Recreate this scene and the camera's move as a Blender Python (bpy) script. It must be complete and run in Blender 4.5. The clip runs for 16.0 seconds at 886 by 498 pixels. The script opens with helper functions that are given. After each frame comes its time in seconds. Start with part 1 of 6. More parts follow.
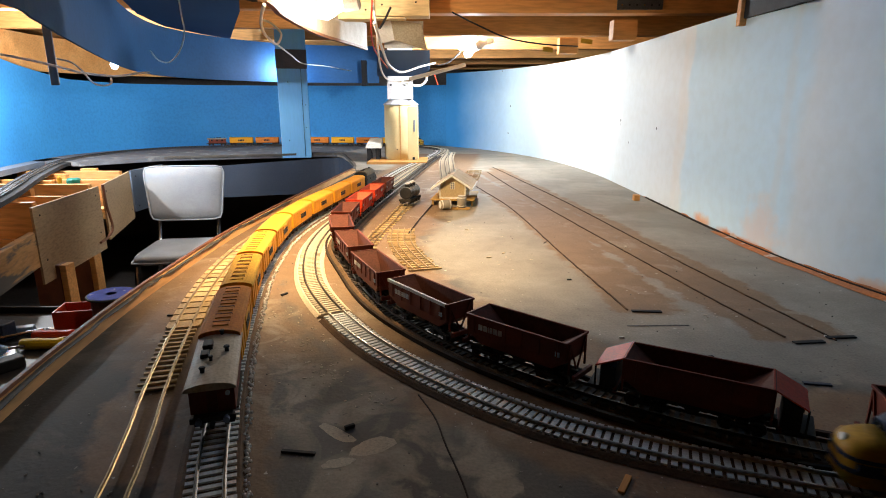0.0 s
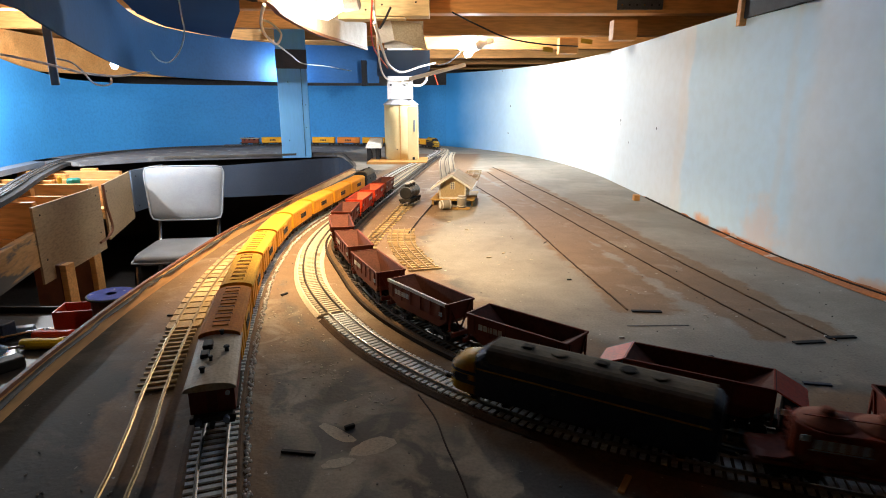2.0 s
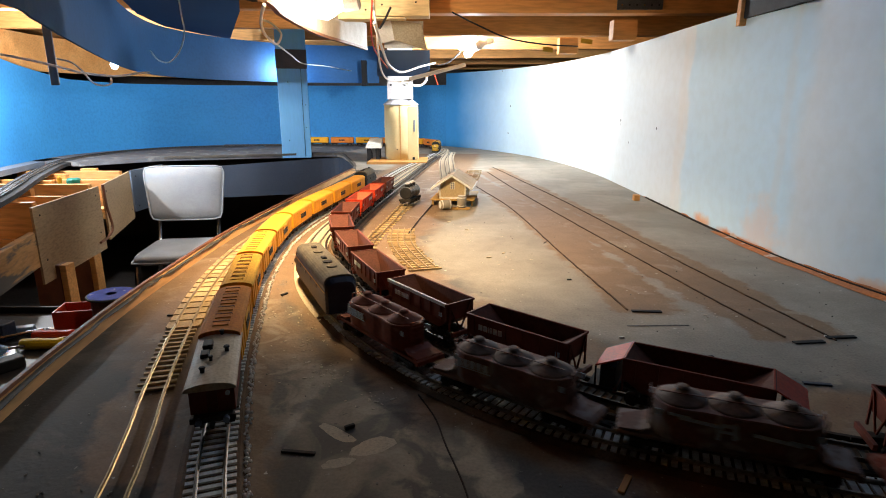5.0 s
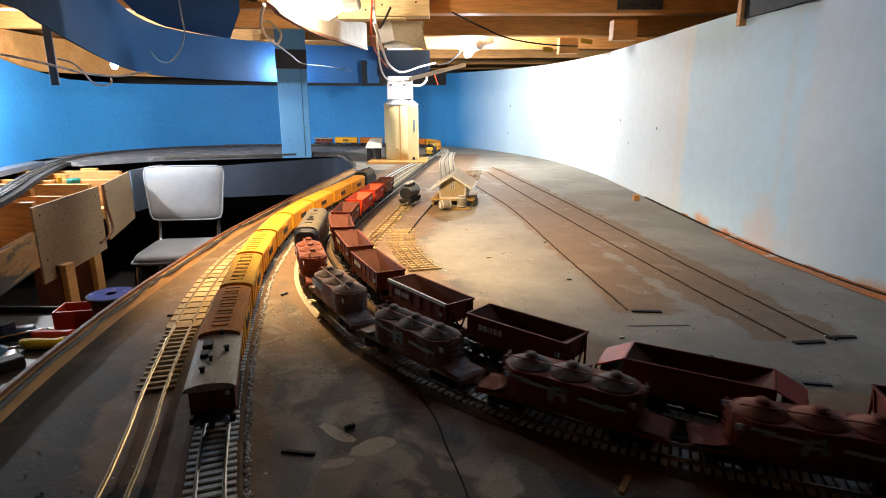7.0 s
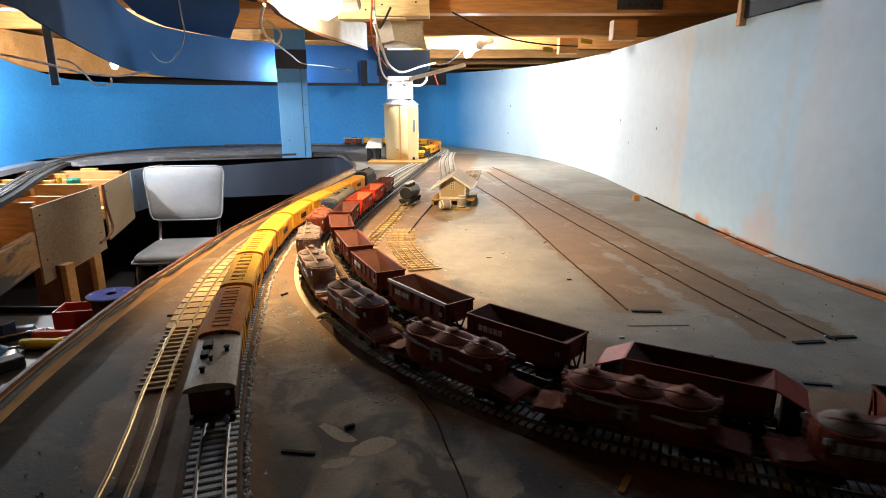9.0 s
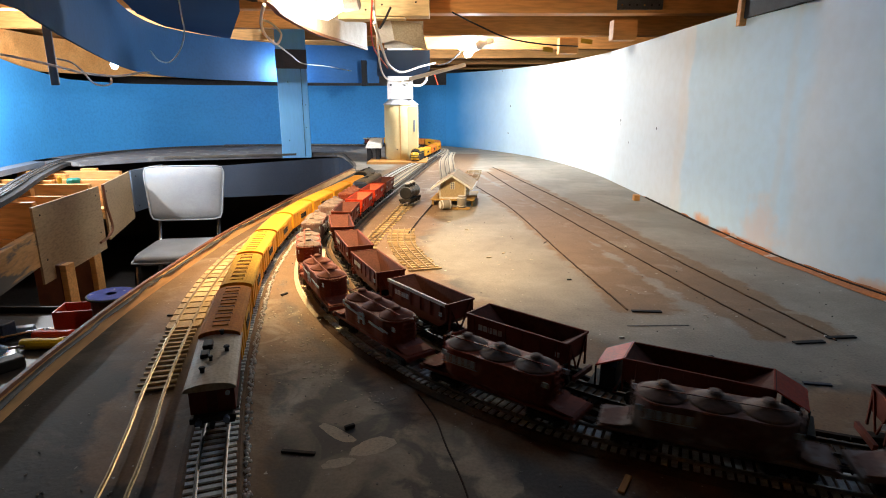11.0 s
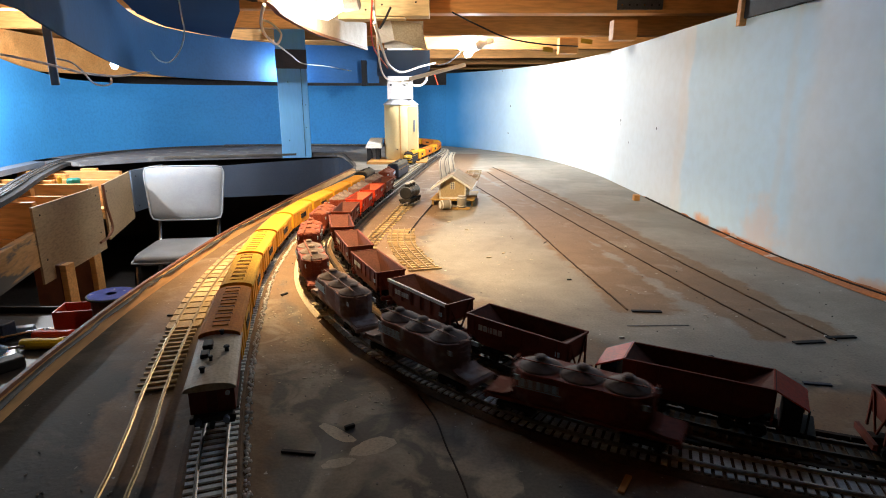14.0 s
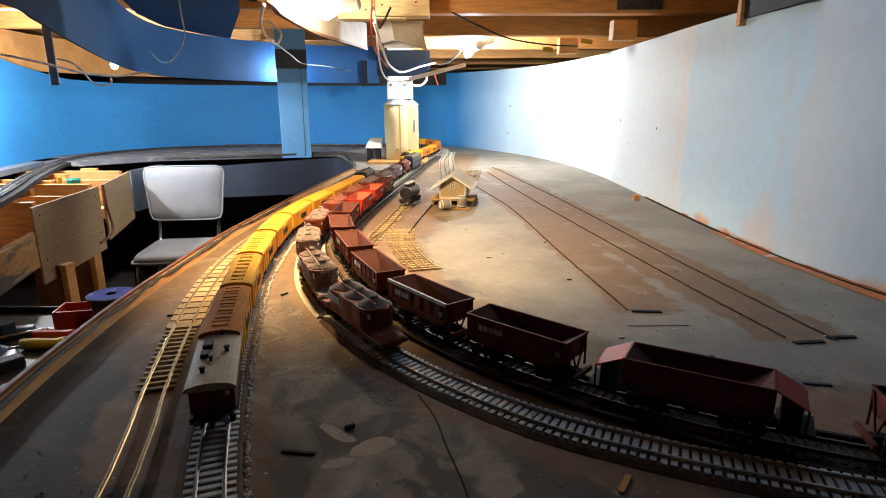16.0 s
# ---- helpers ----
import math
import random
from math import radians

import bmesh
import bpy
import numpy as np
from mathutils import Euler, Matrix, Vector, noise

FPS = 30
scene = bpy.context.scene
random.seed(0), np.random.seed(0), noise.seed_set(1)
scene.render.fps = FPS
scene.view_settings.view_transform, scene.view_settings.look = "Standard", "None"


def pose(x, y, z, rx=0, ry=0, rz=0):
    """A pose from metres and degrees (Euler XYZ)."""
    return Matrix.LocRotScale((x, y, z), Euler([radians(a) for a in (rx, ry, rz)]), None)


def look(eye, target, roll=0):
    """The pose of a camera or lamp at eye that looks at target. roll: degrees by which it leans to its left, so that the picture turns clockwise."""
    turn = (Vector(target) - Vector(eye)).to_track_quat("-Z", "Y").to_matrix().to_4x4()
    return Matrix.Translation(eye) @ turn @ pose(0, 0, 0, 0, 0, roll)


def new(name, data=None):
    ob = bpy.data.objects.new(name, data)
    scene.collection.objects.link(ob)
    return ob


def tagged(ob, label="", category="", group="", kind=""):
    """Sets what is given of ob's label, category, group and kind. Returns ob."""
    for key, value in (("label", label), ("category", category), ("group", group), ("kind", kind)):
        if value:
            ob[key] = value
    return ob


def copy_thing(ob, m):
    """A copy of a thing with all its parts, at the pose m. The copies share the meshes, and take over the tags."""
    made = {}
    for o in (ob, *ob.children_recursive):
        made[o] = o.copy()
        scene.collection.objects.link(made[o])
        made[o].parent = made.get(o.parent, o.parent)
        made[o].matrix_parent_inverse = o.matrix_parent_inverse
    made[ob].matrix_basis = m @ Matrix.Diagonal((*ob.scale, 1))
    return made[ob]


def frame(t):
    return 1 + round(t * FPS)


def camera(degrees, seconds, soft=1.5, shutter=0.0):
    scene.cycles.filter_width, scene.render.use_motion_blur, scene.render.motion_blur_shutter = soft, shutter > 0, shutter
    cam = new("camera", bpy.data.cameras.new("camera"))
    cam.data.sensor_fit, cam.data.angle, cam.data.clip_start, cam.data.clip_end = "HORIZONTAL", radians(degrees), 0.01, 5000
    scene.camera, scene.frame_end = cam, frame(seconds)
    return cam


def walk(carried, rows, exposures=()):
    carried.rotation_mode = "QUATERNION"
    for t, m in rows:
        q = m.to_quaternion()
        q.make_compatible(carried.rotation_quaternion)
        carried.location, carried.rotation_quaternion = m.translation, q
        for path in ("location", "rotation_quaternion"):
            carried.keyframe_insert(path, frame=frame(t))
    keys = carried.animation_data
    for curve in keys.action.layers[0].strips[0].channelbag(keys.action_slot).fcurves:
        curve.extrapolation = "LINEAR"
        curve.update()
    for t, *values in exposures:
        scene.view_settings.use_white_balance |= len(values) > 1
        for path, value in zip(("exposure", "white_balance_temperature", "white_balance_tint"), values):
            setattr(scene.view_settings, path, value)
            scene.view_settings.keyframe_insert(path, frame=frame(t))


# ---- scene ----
cam = camera(76.2, 16.0, soft=1.0, shutter=0.7)
EYE = (0.0, 0.0, 0.23)
walk(cam, [(0.0, look(EYE, (0.0, 1.0, -0.029))), (16.0, look(EYE, (0.0, 1.0, -0.029)))],
     exposures=[(0.0, 0.0, 6500, 10), (16.0, 0.0, 6500, 10)])

# ---- light: bare bulbs under the joists, cool light through an added, unseen hatch ----
world = bpy.data.worlds.new("world")
scene.world = world
world.use_nodes = True
world.node_tree.nodes["Background"].inputs[0].default_value = (0.35, 0.5, 0.8, 1)
world.node_tree.nodes["Background"].inputs[1].default_value = 0.02


def bulb_light(x, y, z, watts, colour, radius=0.02):
    d = bpy.data.lights.new("bulb_light", "POINT")
    d.energy, d.color, d.shadow_soft_size = watts, colour, radius
    ob = new("bulb_light", d)
    ob.location = (x, y, z)
    return ob


COOL = (0.80, 0.90, 1.0)
bulb_light(0.10, 2.10, 0.41, 23, (0.90, 0.96, 1.0))
bulb_light(-0.205, 1.14, 0.40, 3.2, (1.0, 0.86, 0.66), 0.025)
bulb_light(-1.158, 2.09, 0.357, 9.5, (0.92, 0.96, 1.0), 0.014)
# unseen bulb, added to brighten the left end of the blue backdrop
bulb_light(-1.462, 1.85, 0.34, 26.0, (0.92, 0.96, 1.0), 0.014)
bulb_light(-0.735, 2.752, 0.372, 3.5, COOL)
# clamp lamp with a bowl reflector, thrown forward along the table
bowl = bpy.data.lights.new("clamp_lamp_light", "SPOT")
bowl.energy, bowl.color, bowl.shadow_soft_size, bowl.spot_size, bowl.spot_blend = 25, (1.0, 0.68, 0.33), 0.022, radians(116), 0.7
new("clamp_lamp_light", bowl).matrix_basis = look((-0.222, 0.815, 0.372), (-0.145, 0.91, 0.0))
# cool light from overhead; the unseen hatch between two joists is added for it
day = bpy.data.lights.new("added_hatch_light", "AREA")
day.shape, day.size, day.size_y, day.energy, day.color = "RECTANGLE", 0.44, 0.36, 0.74, (0.46, 0.68, 1.0)
new("added_hatch_light", day).matrix_basis = look((0.27, 0.747, 0.598), (0.27, 0.7471, 0.0))


# ---- materials ----
def nodes_of(name):
    m = bpy.data.materials.new(name)
    m.use_nodes = True
    return m, m.node_tree.nodes, m.node_tree.links, m.node_tree.nodes["Principled BSDF"]


def mat(name, c1, c2=None, rough=0.6, metal=0.0, scale=40.0, fine=400.0, bump=0.15, stretch=(1, 1, 1), spots=None, spot_amount=0.55, spot_scale=9.0, island=0.0, grain=0.5):
    """Two-scale mottled surface; spots adds irregular stains of a third colour."""
    m, n, l, b = nodes_of(name)
    c2 = c2 or tuple(v * 0.75 for v in c1)
    tc = n.new("ShaderNodeTexCoord")
    mp = n.new("ShaderNodeMapping")
    mp.inputs["Scale"].default_value = stretch
    l.new(tc.outputs["Object"], mp.inputs[0])
    a = n.new("ShaderNodeTexNoise")
    a.inputs["Scale"].default_value, a.inputs["Detail"].default_value = scale, 5
    f = n.new("ShaderNodeTexNoise")
    f.inputs["Scale"].default_value, f.inputs["Detail"].default_value = fine, 3
    l.new(mp.outputs[0], a.inputs["Vector"])
    l.new(mp.outputs[0], f.inputs["Vector"])
    r = n.new("ShaderNodeValToRGB")
    r.color_ramp.elements[0].position, r.color_ramp.elements[1].position = 0.35, 0.65
    r.color_ramp.elements[0].color, r.color_ramp.elements[1].color = (*c1, 1), (*c2, 1)
    l.new(a.outputs[0], r.inputs[0])
    mix = n.new("ShaderNodeMix")
    mix.data_type, mix.blend_type = "RGBA", "MULTIPLY"
    mix.inputs[0].default_value = grain
    l.new(r.outputs[0], mix.inputs[6])
    g = n.new("ShaderNodeValToRGB")
    g.color_ramp.elements[0].position, g.color_ramp.elements[1].position = 0.3, 0.6
    g.color_ramp.elements[0].color = (0.45, 0.45, 0.45, 1)
    l.new(f.outputs[0], g.inputs[0])
    l.new(g.outputs[0], mix.inputs[7])
    last = mix.outputs[2]
    if spots:
        s = n.new("ShaderNodeTexNoise")
        s.inputs["Scale"].default_value, s.inputs["Detail"].default_value, s.inputs["Distortion"].default_value = spot_scale, 6, 0.6
        l.new(mp.outputs[0], s.inputs["Vector"])
        sr = n.new("ShaderNodeValToRGB")
        sr.color_ramp.elements[0].position, sr.color_ramp.elements[1].position = spot_amount, spot_amount + 0.06
        l.new(s.outputs[0], sr.inputs[0])
        m2 = n.new("ShaderNodeMix")
        m2.data_type = "RGBA"
        m2.inputs[7].default_value = (*spots, 1)
        l.new(sr.outputs[0], m2.inputs[0])
        l.new(last, m2.inputs[6])
        last = m2.outputs[2]
    if island:
        oi = n.new("ShaderNodeObjectInfo")
        hsv = n.new("ShaderNodeHueSaturation")
        mr = n.new("ShaderNodeMapRange")
        mr.inputs["To Min"].default_value, mr.inputs["To Max"].default_value = 1 - island, 1 + island
        l.new(oi.outputs["Random"], mr.inputs[0])
        l.new(mr.outputs[0], hsv.inputs["Value"])
        l.new(last, hsv.inputs["Color"])
        last = hsv.outputs[0]
    l.new(last, b.inputs["Base Color"])
    b.inputs["Roughness"].default_value, b.inputs["Metallic"].default_value = rough, metal
    b.inputs["Specular IOR Level"].default_value = 0.5 if rough < 0.3 else 0.22
    if bump:
        bp = n.new("ShaderNodeBump")
        bp.inputs["Strength"].default_value, bp.inputs["Distance"].default_value = bump, 0.001
        l.new(f.outputs[0], bp.inputs["Height"])
        l.new(bp.outputs[0], b.inputs["Normal"])
    return m


def glow(name, colour, strength):
    m, n, l, b = nodes_of(name)
    b.inputs["Base Color"].default_value = (*colour, 1)
    b.inputs["Emission Color"].default_value = (*colour, 1)
    b.inputs["Emission Strength"].default_value = strength
    return m


BLUE = mat("blue_paint", (0.045, 0.27, 0.58), (0.04, 0.235, 0.52), 0.6, scale=3, fine=90, bump=0.08, grain=0.25)
POST_BLUE = mat("post_blue_paint", (0.22, 0.55, 0.90), (0.20, 0.51, 0.86), 0.55, scale=9, fine=120, bump=0.1, stretch=(1, 1, 0.15), grain=0.12)
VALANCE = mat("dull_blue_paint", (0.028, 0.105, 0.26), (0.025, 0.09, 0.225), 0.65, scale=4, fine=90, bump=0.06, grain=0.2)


def backdrop_material():
    """Pale sky paint in patched vertical lengths, fading to deep blue round the far bend."""
    m, n, l, b = nodes_of("pale_sky_paint")
    tc = n.new("ShaderNodeTexCoord")
    sep = n.new("ShaderNodeSeparateXYZ")
    l.new(tc.outputs["Object"], sep.inputs[0])
    w = n.new("ShaderNodeTexNoise")
    w.inputs["Scale"].default_value, w.inputs["Detail"].default_value = 7, 5
    l.new(tc.outputs["Object"], w.inputs["Vector"])
    add = n.new("ShaderNodeMath")
    add.operation = "MULTIPLY_ADD"
    add.inputs[1].default_value = 0.10
    l.new(w.outputs[0], add.inputs[0])
    l.new(sep.outputs[1], add.inputs[2])
    third = n.new("ShaderNodeMath")
    third.operation = "MULTIPLY"
    third.inputs[1].default_value = 0.3
    l.new(add.outputs[0], third.inputs[0])
    r = n.new("ShaderNodeValToRGB")
    e = r.color_ramp.elements
    # the last fade holds both sky paint and light falling off round the bend
    stops = ((0.72, (0.63, 0.79, 0.89)), (0.87, (0.70, 0.80, 0.85)), (0.90, (0.62, 0.83, 0.95)), (1.235, (0.64, 0.83, 0.94)), (1.25, (0.76, 0.83, 0.85)), (1.7, (0.76, 0.84, 0.87)), (2.75, (0.60, 0.78, 0.90)), (3.12, (0.045, 0.26, 0.57)))
    e[0].position, e[0].color = stops[0][0] * 0.3, (*stops[0][1], 1)
    e[1].position, e[1].color = stops[-1][0] * 0.3, (*stops[-1][1], 1)
    for at, c in stops[1:-1]:
        q = e.new(at * 0.3)
        q.color = (*c, 1)
    l.new(third.outputs[0], r.inputs[0])
    f = n.new("ShaderNodeTexNoise")
    f.inputs["Scale"].default_value, f.inputs["Detail"].default_value = 45, 6
    l.new(tc.outputs["Object"], f.inputs["Vector"])
    g = n.new("ShaderNodeValToRGB")
    g.color_ramp.elements[0].position, g.color_ramp.elements[1].position = 0.35, 0.6
    g.color_ramp.elements[0].color = (0.88, 0.86, 0.83, 1)
    l.new(f.outputs[0], g.inputs[0])
    mx = n.new("ShaderNodeMix")
    mx.data_type, mx.blend_type = "RGBA", "MULTIPLY"
    mx.inputs[0].default_value = 0.3
    l.new(r.outputs[0], mx.inputs[6])
    l.new(g.outputs[0], mx.inputs[7])
    sp = n.new("ShaderNodeTexNoise")
    sp.inputs["Scale"].default_value, sp.inputs["Detail"].default_value = 28, 1
    l.new(tc.outputs["Object"], sp.inputs["Vector"])
    sr = n.new("ShaderNodeValToRGB")
    sr.color_ramp.elements[0].position, sr.color_ramp.elements[1].position = 0.79, 0.80
    l.new(sp.outputs[0], sr.inputs[0])
    m2 = n.new("ShaderNodeMix")
    m2.data_type = "RGBA"
    m2.inputs[7].default_value = (0.10, 0.12, 0.14, 1)
    l.new(sr.outputs[0], m2.inputs[0])
    l.new(mx.outputs[2], m2.inputs[6])
    last = m2.outputs[2]

    def op(kind, a, c, d=None):
        q = n.new("ShaderNodeMath")
        q.operation = kind
        for i, v in enumerate((a, c, d)):
            if isinstance(v, (int, float)):
                q.inputs[i].default_value = v
            elif v is not None:
                l.new(v, q.inputs[i])
        return q.outputs[0]

    rough_edge = n.new("ShaderNodeTexNoise")
    rough_edge.inputs["Scale"].default_value, rough_edge.inputs["Detail"].default_value = 38, 7
    l.new(tc.outputs["Object"], rough_edge.inputs["Vector"])
    # rust-orange undercoat and peach smears where the sky paint has come off: middle and reach along the wall and up it
    for y0, ry, z0, rz, tint, most in ((1.235, 0.020, 0.20, 0.30, (0.80, 0.66, 0.52), 0.15), (1.085, 0.040, 0.006, 0.014, (0.80, 0.42, 0.22), 0.9), (0.99, 0.035, 0.0, 0.012, (0.66, 0.24, 0.09), 0.95),
                                       (0.895, 0.050, 0.030, 0.050, (0.80, 0.66, 0.58), 0.6), (0.93, 0.10, 0.0, 0.008, (0.72, 0.36, 0.18), 0.8), (0.665, 0.05, 0.0, 0.016, (0.76, 0.44, 0.24), 0.85), (0.87, 0.012, 0.22, 0.24, (0.72, 0.66, 0.60), 0.2)):
        dy = op("DIVIDE", op("SUBTRACT", sep.outputs[1], y0), ry)
        dz = op("DIVIDE", op("SUBTRACT", sep.outputs[2], z0), rz)
        far_off = op("SQRT", op("MULTIPLY_ADD", dy, dy, op("MULTIPLY", dz, dz)), 0.0)
        far_off = op("ADD", far_off, op("MULTIPLY_ADD", rough_edge.outputs[0], 1.6, -0.8))
        mr = n.new("ShaderNodeMapRange")
        mr.interpolation_type = "SMOOTHSTEP"
        mr.inputs["From Min"].default_value, mr.inputs["From Max"].default_value = 1.35, 0.25
        mr.inputs["To Max"].default_value = most
        l.new(far_off, mr.inputs["Value"])
        m3 = n.new("ShaderNodeMix")
        m3.data_type = "RGBA"
        m3.inputs[7].default_value = (*tint, 1)
        l.new(mr.outputs[0], m3.inputs[0])
        l.new(last, m3.inputs[6])
        last = m3.outputs[2]
    l.new(last, b.inputs["Base Color"])
    b.inputs["Roughness"].default_value, b.inputs["Specular IOR Level"].default_value = 0.7, 0.2
    bp = n.new("ShaderNodeBump")
    bp.inputs["Strength"].default_value, bp.inputs["Distance"].default_value = 0.05, 0.001
    l.new(f.outputs[0], bp.inputs["Height"])
    l.new(bp.outputs[0], b.inputs["Normal"])
    return m


PALE = backdrop_material()


def board_material():
    """Grey painted board; brown ballast stains follow where the tracks lie or lay, with ragged edges."""
    m, n, l, b = nodes_of("stained_board")

    def op(kind, a, c, d=None):
        q = n.new("ShaderNodeMath")
        q.operation = kind
        for i, v in enumerate((a, c, d)):
            if v is None:
                continue
            if isinstance(v, (int, float)):
                q.inputs[i].default_value = v
            else:
                l.new(v, q.inputs[i])
        return q.outputs[0]

    def noise_at(scale, detail=5, distort=0.0):
        q = n.new("ShaderNodeTexNoise")
        q.inputs["Scale"].default_value, q.inputs["Detail"].default_value, q.inputs["Distortion"].default_value = scale, detail, distort
        l.new(tc.outputs["Object"], q.inputs["Vector"])
        return q.outputs[0]

    def ramp(v, lo, hi, c0, c1):
        q = n.new("ShaderNodeValToRGB")
        q.color_ramp.elements[0].position, q.color_ramp.elements[1].position = lo, hi
        q.color_ramp.elements[0].color, q.color_ramp.elements[1].color = (*c0, 1), (*c1, 1)
        l.new(v, q.inputs[0])
        return q.outputs[0]

    def mix(f, a, c, kind="MIX"):
        q = n.new("ShaderNodeMix")
        q.data_type, q.blend_type = "RGBA", kind
        for i, v in ((0, f), (6, a), (7, c)):
            if isinstance(v, (int, float)):
                q.inputs[i].default_value = v
            else:
                l.new(v, q.inputs[i])
        return q.outputs[2]

    tc = n.new("ShaderNodeTexCoord")
    sep = n.new("ShaderNodeSeparateXYZ")
    l.new(tc.outputs["Object"], sep.inputs[0])
    x, y = sep.outputs[0], sep.outputs[1]
    rag = op("MULTIPLY_ADD", noise_at(22, 6), 0.05, -0.025)
    rag = op("MULTIPLY_ADD", noise_at(90, 4), 0.014, op("SUBTRACT", rag, 0.007))

    def falls(dist, half, soft):
        q = n.new("ShaderNodeMapRange")
        q.interpolation_type = "SMOOTHSTEP"
        q.inputs["From Min"].default_value, q.inputs["From Max"].default_value = half + soft, half - soft
        l.new(op("ADD", dist, rag), q.inputs["Value"])
        return q.outputs[0]

    def band(coef, half, y0, y1, soft=0.006):
        p = coef[-1]
        for c in reversed(coef[:-1]):
            p = op("MULTIPLY_ADD", y, p, c) if not isinstance(p, (int, float)) else op("MULTIPLY_ADD", y, p, c)
        d = op("ABSOLUTE", op("SUBTRACT", x, p), 0.0)
        ends = op("ABSOLUTE", op("SUBTRACT", y, (y0 + y1) / 2), 0.0)
        return op("MULTIPLY", falls(d, half, soft), falls(ends, (y1 - y0) / 2, 0.01))

    dx, dy = op("SUBTRACT", x, 0.5), op("SUBTRACT", y, 0.935)
    r = op("SQRT", op("ADD", op("MULTIPLY", dx, dx), op("MULTIPLY", dy, dy)), 0.0)
    ring = op("MULTIPLY", falls(op("ABSOLUTE", op("SUBTRACT", r, 0.645), 0.0), 0.105, 0.012), falls(op("SUBTRACT", y, 0.0), 1.0, 0.08))
    ring = op("MULTIPLY", ring, op("LESS_THAN", x, 0.62))
    outer = op("MULTIPLY", falls(op("ABSOLUTE", op("SUBTRACT", r, 0.835), 0.0), 0.085, 0.02), falls(op("MULTIPLY", y, -1.0), -0.47, 0.05))
    total = op("MAXIMUM", ring, op("MULTIPLY", outer, op("LESS_THAN", x, -0.02)))
    for bnd in (((0.018, -0.659, 0.461, -0.084), 0.040, 0.0, 1.75), ((-0.101, -0.337, -0.034, 0.147), 0.028, 0.30, 1.3), ((-0.290, 0.119), 0.150, 0.98, 2.65, 0.02), ((0.446, -0.106, -0.010), 0.026, 0.52, 2.05), ((0.446, -0.188, 0.020), 0.036, 0.52, 1.95), ((0.247, 0.021, -0.062), 0.040, 0.60, 1.95)):
        total = op("MAXIMUM", total, band(*bnd))
    # outside the pale area the near board is darker, shade partly in its colour
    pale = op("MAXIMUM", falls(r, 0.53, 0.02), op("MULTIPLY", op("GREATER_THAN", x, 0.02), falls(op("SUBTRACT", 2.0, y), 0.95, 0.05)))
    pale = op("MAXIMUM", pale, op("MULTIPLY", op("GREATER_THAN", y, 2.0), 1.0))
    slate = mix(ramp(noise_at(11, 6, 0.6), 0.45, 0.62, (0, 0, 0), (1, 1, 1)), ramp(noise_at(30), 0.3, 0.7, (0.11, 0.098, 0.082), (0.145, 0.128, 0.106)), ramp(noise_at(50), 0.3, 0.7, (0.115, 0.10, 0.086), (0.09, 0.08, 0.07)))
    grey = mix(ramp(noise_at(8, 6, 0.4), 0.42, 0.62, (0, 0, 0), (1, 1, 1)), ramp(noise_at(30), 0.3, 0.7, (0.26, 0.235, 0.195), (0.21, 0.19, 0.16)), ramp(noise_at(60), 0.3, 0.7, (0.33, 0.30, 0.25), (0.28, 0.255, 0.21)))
    brown = mix(ramp(noise_at(16, 7, 0.8), 0.58, 0.72, (0, 0, 0), (1, 1, 1)), ramp(noise_at(40), 0.3, 0.7, (0.185, 0.108, 0.054), (0.23, 0.142, 0.076)), ramp(noise_at(70), 0.3, 0.7, (0.34, 0.27, 0.20), (0.27, 0.20, 0.14)))
    smear = op("MULTIPLY", ramp(noise_at(13, 7, 1.2), 0.53, 0.60, (0, 0, 0), (1, 1, 1)), 0.7)
    # the strip outside the van track is a darker olive slate, deepened to stand for shade
    kerb = op("MULTIPLY_ADD", y, op("MULTIPLY_ADD", y, op("MULTIPLY_ADD", y, -0.084, 0.461), -0.659), 0.018)
    strip = op("LESS_THAN", x, kerb)
    smear = op("MULTIPLY", smear, op("MULTIPLY_ADD", strip, -0.8, 1.0))
    slate = mix(strip, slate, mix(ramp(noise_at(9, 6, 0.6), 0.48, 0.66, (0, 0, 0), (1, 1, 1)), ramp(noise_at(30), 0.3, 0.7, (0.028, 0.027, 0.024), (0.040, 0.037, 0.032)), ramp(noise_at(50), 0.3, 0.7, (0.066, 0.056, 0.043), (0.05, 0.043, 0.034))))
    slate = mix(smear, slate, ramp(noise_at(50), 0.3, 0.7, (0.40, 0.34, 0.26), (0.33, 0.275, 0.21)))
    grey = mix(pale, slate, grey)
    col = mix(op("MULTIPLY", total, 0.9), grey, brown)
    worn = op("MULTIPLY", falls(op("ABSOLUTE", op("SUBTRACT", r, 0.800), 0.0), 0.035, 0.02), ramp(noise_at(19, 7, 1.5), 0.46, 0.56, (0, 0, 0), (1, 1, 1)))
    worn = op("MULTIPLY", worn, op("LESS_THAN", x, 0.05))
    col = mix(op("MULTIPLY", worn, 0.8), col, ramp(noise_at(60), 0.3, 0.7, (0.42, 0.36, 0.27), (0.34, 0.285, 0.21)))
    col = mix(0.35, col, ramp(noise_at(420, 3), 0.3, 0.6, (0.4, 0.4, 0.4), (1, 1, 1)), "MULTIPLY")
    col = mix(ramp(noise_at(170, 2), 0.70, 0.74, (0, 0, 0), (1, 1, 1)), col, ramp(noise_at(8), 0.45, 0.55, (0.07, 0.05, 0.04), (0.55, 0.5, 0.42)))
    l.new(col, b.inputs["Base Color"])
    b.inputs["Roughness"].default_value = 0.75
    bp = n.new("ShaderNodeBump")
    bp.inputs["Strength"].default_value, bp.inputs["Distance"].default_value = 0.35, 0.0012
